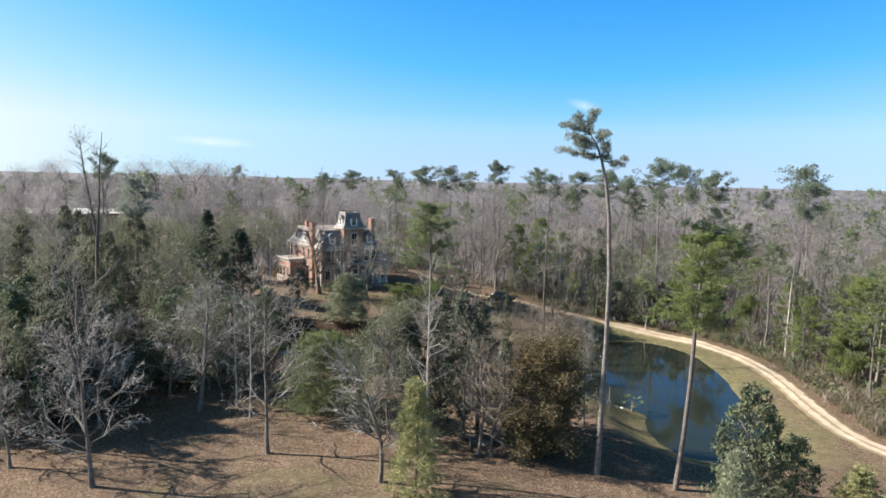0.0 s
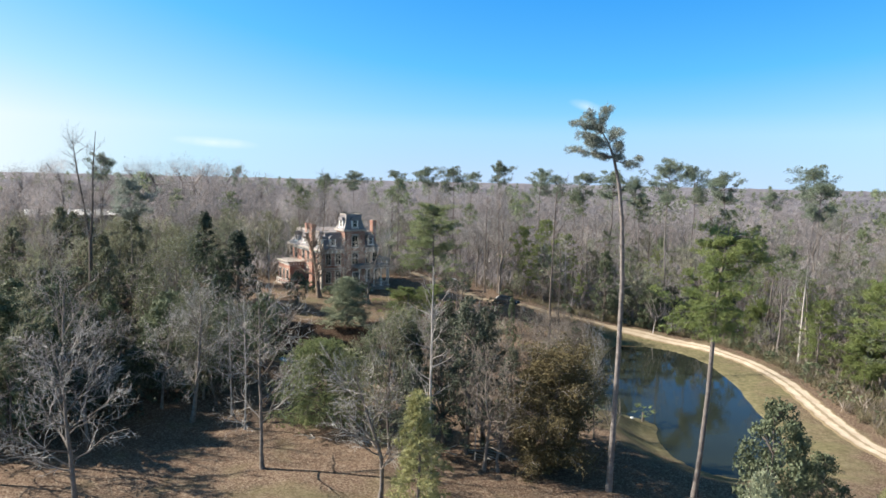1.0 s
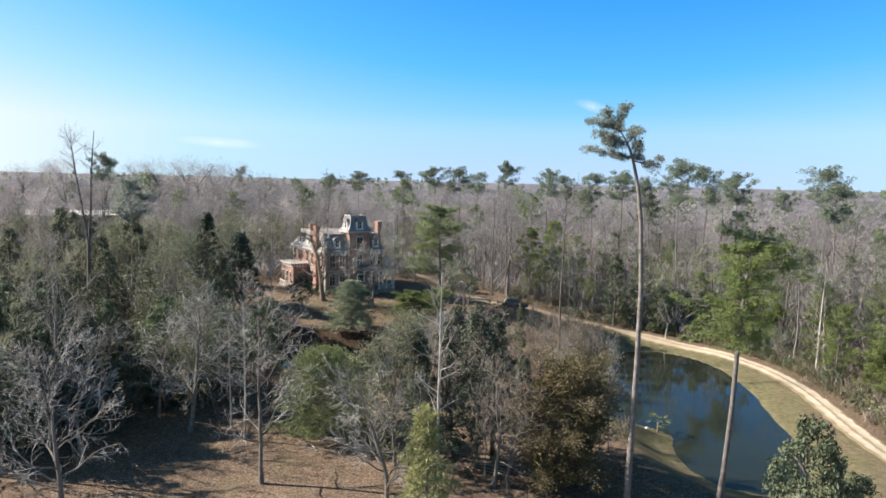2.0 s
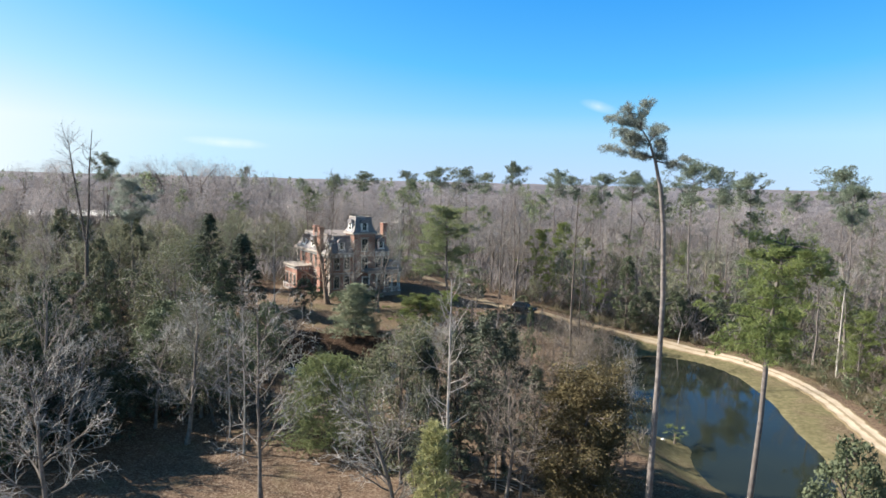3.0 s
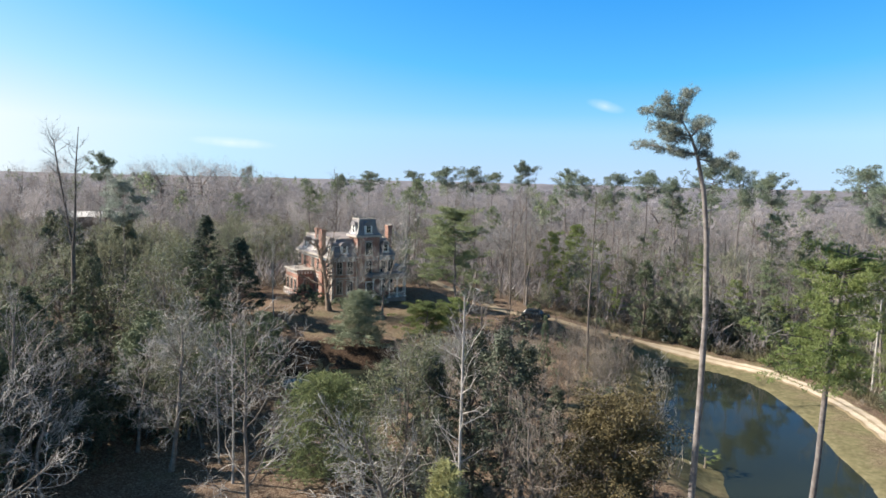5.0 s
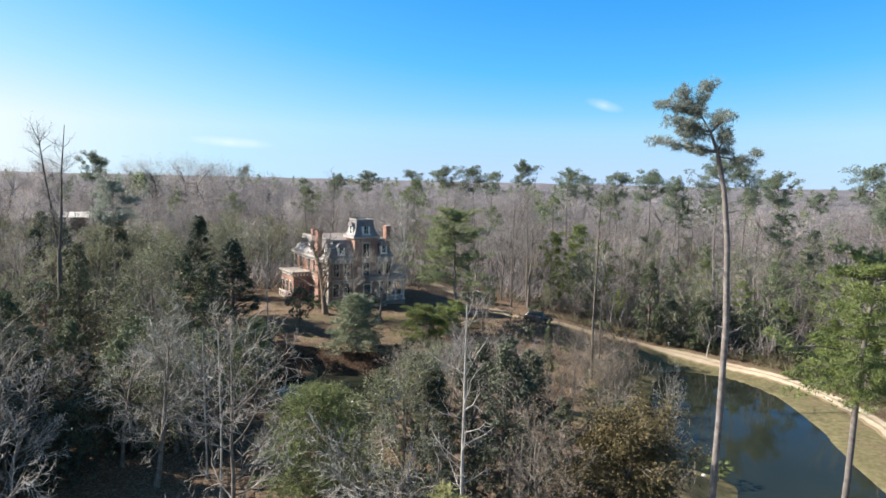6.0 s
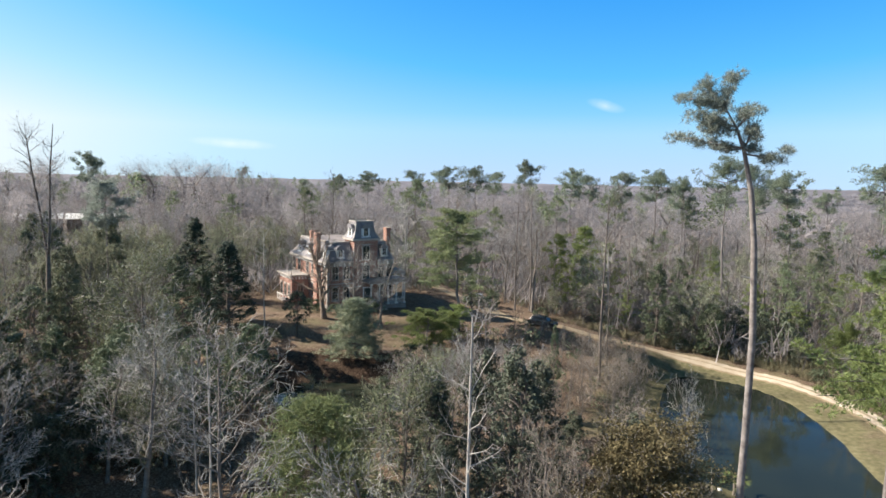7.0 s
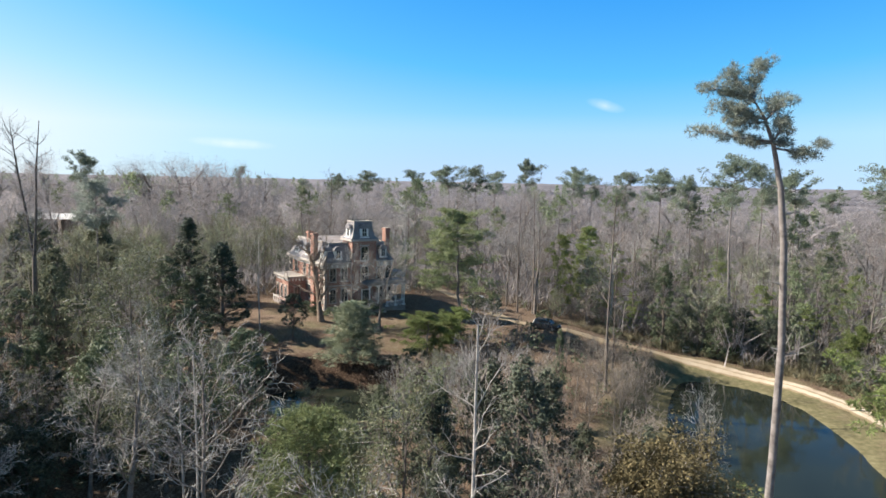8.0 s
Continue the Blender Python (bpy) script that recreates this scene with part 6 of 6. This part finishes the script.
def mansion():
    house = stand("house")
    house.matrix_basis = HOUSE
    tagged(house, "old red-brick mansard house with slate roof, tower and white dormers", "house")
    part("foundation", boxes((-0.12, W + 0.12, -0.12, D + 0.12, -1.2, 0.55)), TRIM, house)
    part("wall", boxes((0, W, 0, D, 0.55, EAVE)), BRICK, house)
    for x, y in ((0, 0), (W, 0), (0, D)):
        part("quoin", boxes(*[(x - (0.05 if x == 0 else 0.3 + 0.12 * (k % 2)), x + (0.3 + 0.12 * (k % 2) if x == 0 else 0.05), y - 0.05 if y == 0 else y - 0.5, y + 0.5 if y == 0 else y + 0.05, 0.6 + k * 0.48, 0.98 + k * 0.48) for k in range(14)]), TRIM, house, "pale corner stones")
    part("belt_course", frame_ring(0, W, 0, D, 4.05, 4.25, 0.06), TRIM, house)
    part("cornice", frame_ring(0, W, 0, D, EAVE - 0.15, EAVE + 0.2, 0.5), TRIM, house)
    part("frieze", frame_ring(0, W, 0, D, EAVE - 0.75, EAVE - 0.15, 0.08), TRIM, house)
    first = part("bracket", boxes((-0.07, 0.07, -0.4, -0.08, -0.5, 0.0)), WHITE, house)
    first.matrix_basis = turned_to(0.3, 0, EAVE - 0.15, 0)
    spots = [(0.3 + 0.93 * k, 0, 0) for k in range(1, 14)] + [(0, 0.3 + 0.93 * k, -90) for k in range(15)]
    for x, y, a in spots:
        o = first.copy()
        scene.collection.objects.link(o)
        o.matrix_basis = turned_to(x, y, EAVE - 0.15, a)
    profile = [(EAVE + 0.2, -0.42), (EAVE + 0.45, -0.1), (EAVE + 0.95, 0.35), (EAVE + 1.7, 0.75), (EAVE + 2.5, 1.05), (ROOF - 0.1, 1.25)]
    part("mansard_roof", loft(bmesh.new(), 0, W, 0, D, profile), SLATE, house, "grey slate mansard slopes")
    part("roof_curb", frame_ring(1.25, W - 1.25, 1.25, D - 1.25, ROOF - 0.1, ROOF + 0.14, 0.12), TRIM, house)
    part("roof_deck", boxes((1.5, W - 1.5, 1.5, D - 1.5, ROOF - 0.3, ROOF + 0.06)), TIN, house)
    for cx, cy, sx, sy in ((0, 0, 1, 1), (W, 0, -1, 1), (0, D, 1, -1)):
        t = Tubes()
        t.tube([np.array((cx + sx * i, cy + sy * i, z)) for z, i in profile], np.full(6, 0.11), 5)
        solid("hip_roll", t.mesh("hip_roll"), TRIM, house, "pale metal hip roll")

    tx0, tx1, ty0, ty1 = 4.7, 9.2, -0.6, 3.2
    part("tower_wall", boxes((tx0, tx1, ty0, ty1, 0.0, ROOF + 0.6)), BRICK, house)
    part("tower_cornice", frame_ring(tx0, tx1, ty0, ty1, ROOF + 0.4, ROOF + 0.75, 0.36), TRIM, house)
    tp = [(ROOF + 0.75, -0.36), (ROOF + 0.95, -0.08), (ROOF + 1.4, 0.2), (ROOF + 2.1, 0.42), (ROOF + 3.0, 0.56), (ROOF + 3.7, 0.6)]
    part("tower_roof", loft(bmesh.new(), tx0, tx1, ty0, ty1, tp), SLATE, house, "concave slate tower roof")
    part("tower_curb", frame_ring(tx0 + 0.6, tx1 - 0.6, ty0 + 0.6, ty1 - 0.6, ROOF + 3.6, ROOF + 3.8, 0.14), TRIM, house)
    cx0, cx1, cy0, cy1, cz = tx0 + 0.6, tx1 - 0.6, ty0 + 0.6, ty1 - 0.6, ROOF + 3.8
    crest = [(cx0 + 0.26 * k, cx0 + 0.04 + 0.26 * k, cy0 + 0.03, cy0 + 0.07, cz, cz + 0.4) for k in range(13)]
    crest += [(cx0 + 0.03, cx0 + 0.07, cy0 + 0.3 + 0.26 * k, cy0 + 0.34 + 0.26 * k, cz, cz + 0.4) for k in range(9)]
    part("cresting", boxes(*crest, (cx0, cx1, cy0 + 0.02, cy0 + 0.08, cz + 0.2, cz + 0.25), (cx0 + 0.02, cx0 + 0.08, cy0 + 0.08, cy1, cz + 0.2, cz + 0.25)), DARK_WOOD, house, "iron roof cresting")
    for cx, cy, sx, sy in ((tx0, ty0, 1, 1), (tx1, ty0, -1, 1), (tx0, ty1, 1, -1)):
        t = Tubes()
        t.tube([np.array((cx + sx * i, cy + sy * i, z)) for z, i in tp], np.full(6, 0.09), 5)
        solid("hip_roll", t.mesh("hip_roll"), TRIM, house)
    dormer(house, turned_to((tx0 + tx1) / 2, ty0 + 0.06, ROOF + 1.05, 0), 1.5, 2.0)
    dormer(house, turned_to(tx0 + 0.06, (ty0 + ty1) / 2, ROOF + 1.05, -90), 1.5, 2.0)

    for x in (2.5, 10.9):
        dormer(house, turned_to(x, 0.12, EAVE + 0.75, 0))
    for y in (1.5, 8.6, 13.2):
        dormer(house, turned_to(0.12, y, EAVE + 0.75, -90))
    for x in (1.4, 3.5, 10.2, 11.8):
        for z in (1.3, 4.9):
            sash_window(house, turned_to(x, 0, z, 0))
    for z in (4.9, 8.3):
        sash_window(house, turned_to((tx0 + tx1) / 2, ty0, z, 0), 1.2, 2.3)
    for y in (1.4, 6.4, 9.0, 13.2, 15.8):
        for z in ((1.3, 4.9) if y < 8 else (5.2,)):
            sash_window(house, turned_to(0, y, z, -90))
    door = part("front_door", boxes((6.6, 7.9, ty0 - 0.08, ty0 + 0.02, 0.62, 3.2)), DARK_WOOD, house, "dark double front door")
    part("door_frame", boxes((6.4, 6.6, ty0 - 0.12, ty0 + 0.02, 0.62, 3.4), (7.9, 8.1, ty0 - 0.12, ty0 + 0.02, 0.62, 3.4), (6.6, 7.9, ty0 - 0.12, ty0 + 0.02, 3.2, 3.4)), WHITE, door)

    chimney(house, -0.28, 3.9, 0.75, 1.5, 0.0, 12.4, "tall red-brick wall chimney")
    chimney(house, 12.2, 1.6, 0.8, 1.2, 8.0, 13.2, "brick chimney")
    chimney(house, 1.6, 10.6, 0.9, 0.9, 10.6, 12.2, "weathered brick chimney")

    # front porch
    px0, px1, py = 6.6, 13.6, -3.2
    part("porch_floor", boxes((px0, px1, py, 0.0, -1.0, 0.5)), TIN, house)
    part("porch_roof", boxes((px0 - 0.4, px1 + 0.4, py - 0.4, -0.02, 4.35, 4.75), (px0 - 0.1, px1 + 0.1, py - 0.1, -0.02, 4.75, 4.95)), TIN, house, "flat dull tin porch roof")
    xs = np.linspace(px0 + 0.2, px1 - 0.2, 5)
    for x in xs:
        column(house, x, py + 0.2, 0.5, 4.35)
    for a, b in zip(xs, xs[1:]):
        bracket_arch(house, a, b, py + 0.15, 4.35)
    for a, b in zip(xs, xs[1:]):
        if not 7.9 < (a + b) / 2 < 9.3:
            part("porch_rail", boxes((a + 0.1, b - 0.1, py + 0.17, py + 0.23, 1.3, 1.38), *[(a + 0.2 + 0.2 * k, a + 0.24 + 0.2 * k, py + 0.18, py + 0.22, 0.5, 1.3) for k in range(7)]), WHITE, house)
    part("front_steps", boxes(*[(7.8, 9.4, py - 0.3 * (k + 1), py - 0.3 * k, -1.0, 0.33 - 0.17 * k) for k in range(4)]), TRIM, house)

    # side porch on the far side
    part("side_porch_roof", boxes((W - 0.02, W + 3.2, 1.0, 9.0, 5.1, 5.5), (W - 0.02, W + 2.9, 1.3, 8.7, 5.5, 5.75)), TRIM, house, "pale flat side-porch roof")
    part("side_porch_floor", boxes((W, W + 3.0, 1.2, 8.8, -1.0, 0.5)), TIN, house)
    for y in (1.4, 3.9, 6.4, 8.6):
        column(house, W + 2.8, y, 0.5, 5.1)

    # low rear wing
    part("wing_wall", boxes((-3.2, -0.02, 8.6, 15.0, -1.0, 4.5)), BRICK, house)
    part("wing_roof", boxes((-3.6, -0.02, 8.2, 15.4, 4.65, 4.9), (-3.4, -0.02, 8.4, 15.2, 4.5, 4.65)), TRIM, house, "flat cream wing roof")
    for k in range(10):
        part("dentil", boxes((-3.3, -3.2, 8.8 + 0.6 * k, 9.05 + 0.6 * k, 4.05, 4.5)), WHITE, house)
    for k in range(5):
        part("dentil", boxes((-3.1 + 0.6 * k, -2.85 + 0.6 * k, 8.5, 8.6, 4.05, 4.5)), WHITE, house)
    for y in (9.8, 11.8, 13.8):
        sash_window(house, turned_to(-3.2, y, 0.9, -90), 0.9, 2.0)
    sash_window(house, turned_to(-1.6, 8.6, 0.9, 0), 0.9, 2.0)
    part("stoop", boxes((-4.6, -3.2, 9.4, 12.4, -1.0, 0.4)), TIN, house)
    part("stoop_rail", boxes((-4.6, -4.52, 9.4, 12.4, 1.25, 1.35), (-4.6, -3.2, 9.4, 9.48, 1.25, 1.35), *[(-4.6, -4.5, 9.4 + 0.95 * k, 9.52 + 0.95 * k, 0.4, 1.5) for k in range(4)],
                             *[(-4.4 + 0.3 * k, -4.34 + 0.3 * k, 9.4, 9.46, 0.4, 1.25) for k in range(4)]), WHITE, house, "white porch railing")


mansion()


# ---- vehicles ----
def vehicle(name, m, paint, label, length=4.7, high=1.75):
    """A car: body and cabin of curved section, wheels, windows and lamps. It faces +x."""
    car = stand(name)
    car.matrix_basis = m
    tagged(car, label, "car")
    L, wd = length, 0.92

    def hull(profile, taper):
        bm = bmesh.new()
        rows = []
        for s in (-1, -0.92, 0.92, 1):
            k = 1.0 if abs(s) < 1 else 0.93
            rows.append([bm.verts.new((x * k if abs(s) == 1 else x, s * (wd - taper * max(0, z - 0.95)), 0.3 + (z - 0.3) * (0.97 if abs(s) == 1 else 1))) for x, z in profile])
        for a, b in zip(rows, rows[1:]):
            for i in range(len(profile)):
                j = (i + 1) % len(profile)
                bm.faces.new((a[i], a[j], b[j], b[i]))
        bm.faces.new(rows[0][::-1]), bm.faces.new(rows[-1])
        return bm

    h = L / 2
    part("body", hull([(-h, 0.35), (h, 0.35), (h, 0.75), (h - 0.15, 0.92), (h - 1.1, 1.03), (-h + 0.1, 1.06), (-h, 0.85)], 0.1), paint, car)
    part("cabin", hull([(h - 1.15, 1.02), (h - 1.75, high - 0.12), (h - 2.2, high), (-h + 0.7, high - 0.03), (-h + 0.2, 1.05)], 0.28), paint, car)
    glass = part("windscreen", boxes((-0.02, 0.02, -0.66, 0.66, -0.36, 0.34)), GLASS, car)
    glass.matrix_basis = Matrix.Translation((h - 1.42, 0, (high + 1.0) / 2)) @ Matrix.Rotation(radians(-42), 4, "Y")
    rear = part("rear_window", boxes((-0.02, 0.02, -0.62, 0.62, -0.3, 0.3)), GLASS, car)
    rear.matrix_basis = Matrix.Translation((-h + 0.42, 0, (high + 1.05) / 2)) @ Matrix.Rotation(radians(35), 4, "Y")
    for s in (-1, 1):
        for x0, x1 in ((h - 2.65, h - 1.75), (h - 3.65, h - 2.72)):
            part("side_window", boxes((x0, x1, s * 0.80 - 0.02, s * 0.80 + 0.02, 1.14, high - 0.2)), GLASS, car).matrix_basis = Matrix.Translation((0, s * 0.0, 0))
        part("headlight", boxes((h - 0.16, h - 0.005, s * 0.68 - 0.16, s * 0.68 + 0.16, 0.68, 0.82)), LENS, car)
        part("tail_light", boxes((-h - 0.01, -h + 0.08, s * 0.76 - 0.08, s * 0.76 + 0.08, 0.72, 1.0)), RED_LENS, car)
        for x in (h - 0.88, -h + 0.92):
            bm = bmesh.new()
            bmesh.ops.create_cone(bm, cap_ends=True, segments=18, radius1=0.35, radius2=0.35, depth=0.24, matrix=Matrix.Translation((x, s * 0.82, 0.35)) @ Matrix.Rotation(radians(90), 4, "X"))
            tyre = part("wheel", bm, RUBBER, car, "black tyre")
            bm = bmesh.new()
            bmesh.ops.create_cone(bm, cap_ends=True, segments=14, radius1=0.22, radius2=0.2, depth=0.26, matrix=Matrix.Translation((x, s * 0.83, 0.35)) @ Matrix.Rotation(radians(90), 4, "X"))
            part("rim", bm, CHROME, tyre)
    part("bumper", boxes((h - 0.05, h + 0.06, -0.8, 0.8, 0.38, 0.6)), RUBBER, car)
    part("bumper", boxes((-h - 0.06, -h + 0.05, -0.8, 0.8, 0.38, 0.62)), RUBBER, car)


def parked(name, x, y, turn, paint, label, **size):
    vehicle(name, Matrix.Translation((x, y, float(ground_z(x, y)[0]) + 0.07)) @ Matrix.Rotation(radians(turn), 4, "Z"), paint, label, **size)


parked("car", 8.0, 128.2, -28, CAR_PAINT, "dark grey sport utility car parked on the sandy track")
parked("car", -3.2, 144.0, 10, VAN_PAINT, "white car parked behind the trees", length=4.9, high=1.85)


# ---- barns far off among the trees ----
def barn(x, y, turn, length):
    b = stand("barn")
    z = float(ground_z(x, y)[0])
    b.matrix_basis = Matrix.Translation((x, y, z)) @ Matrix.Rotation(radians(turn), 4, "Z")
    tagged(b, "low long barn with pale metal roof among trees", "barn", "pale-roofed barns")
    h = length / 2
    part("wall", boxes((-h, h, -4.5, 4.5, -0.5, 9.2)), BRUSH, b)
    bm = bmesh.new()
    v = [bm.verts.new(p) for x0 in (-h - 0.6, h + 0.6) for p in ((x0, -5.3, 9.1), (x0, 0, 10.6), (x0, 5.3, 9.1), (x0, 0, 10.3))]
    for f in ((0, 1, 5, 4), (1, 2, 6, 5), (2, 3, 7, 6), (3, 0, 4, 7), (0, 3, 2, 1), (4, 5, 6, 7)):
        bm.faces.new([v[i] for i in f])
    part("roof", bm, WHITE, b, "pale sheet-metal roof")
    part("door", boxes((-1.8, 1.8, -4.6, -4.48, -0.3, 3.6)), DARK_WOOD, b)


barn(-127.0, 218.0, 30, 14)
barn(-142.0, 214.0, 30, 12)


# ---- two wisps of cloud ----
def wisp(x, y, z, length, height, tilt):
    """A thin streak of cloud: a flattened drift of fine shreds."""
    rng = np.random.default_rng(int(abs(x)))
    m = bpy.data.materials.new("thin_cloud")
    m.use_nodes = True
    n, l = m.node_tree.nodes, m.node_tree.links
    co, nz, rp, sep = n.new("ShaderNodeTexCoord"), n.new("ShaderNodeTexNoise"), n.new("ShaderNodeMapRange"), n.new("ShaderNodeVectorMath")
    mul, tr, mx, em = n.new("ShaderNodeMath"), n.new("ShaderNodeBsdfTransparent"), n.new("ShaderNodeMixShader"), n.new("ShaderNodeEmission")
    nz.inputs["Scale"].default_value, nz.inputs["Detail"].default_value = 0.012, 6
    l.new(co.outputs["Object"], nz.inputs["Vector"])
    sep.operation = "LENGTH"
    scale = n.new("ShaderNodeVectorMath")
    scale.operation = "MULTIPLY"
    scale.inputs[1].default_value = (2 / length, 0.0, 2 / height)
    l.new(co.outputs["Object"], scale.inputs[0]), l.new(scale.outputs[0], sep.inputs[0])
    rp.inputs["From Min"].default_value, rp.inputs["From Max"].default_value = 1.0, 0.0
    rp.inputs["To Min"].default_value, rp.inputs["To Max"].default_value = 0.0, 0.75
    l.new(sep.outputs["Value"], rp.inputs["Value"])
    mul.operation = "MULTIPLY"
    l.new(rp.outputs[0], mul.inputs[0]), l.new(nz.outputs["Fac"], mul.inputs[1])
    # Emission stands in for sunlight on the cloud sheet.
    em.inputs["Color"].default_value, em.inputs["Strength"].default_value = (0.95, 0.97, 1.0, 1), 0.62
    l.new(mul.outputs[0], mx.inputs[0]), l.new(tr.outputs[0], mx.inputs[1]), l.new(em.outputs[0], mx.inputs[2])
    l.new(mx.outputs[0], n["Material Output"].inputs["Surface"])
    bm = bmesh.new()
    bmesh.ops.create_grid(bm, x_segments=12, y_segments=4, size=0.5)
    for v in bm.verts:
        v.co = Vector((v.co.x * length, 20 * math.sin(v.co.x * 5), v.co.y * height))
    ob = tagged(part("cloud", bm, m), "thin white wisp of high cloud", "cloud", kind="structure")
    ob.matrix_basis = Matrix.Translation((x, y, z)) @ Matrix.Rotation(radians(tilt), 4, "Y")


wisp(-1560.0, 3900.0, 222.0, 560.0, 70.0, 3.0)
wisp(640.0, 3900.0, 470.0, 240.0, 70.0, 12.0)
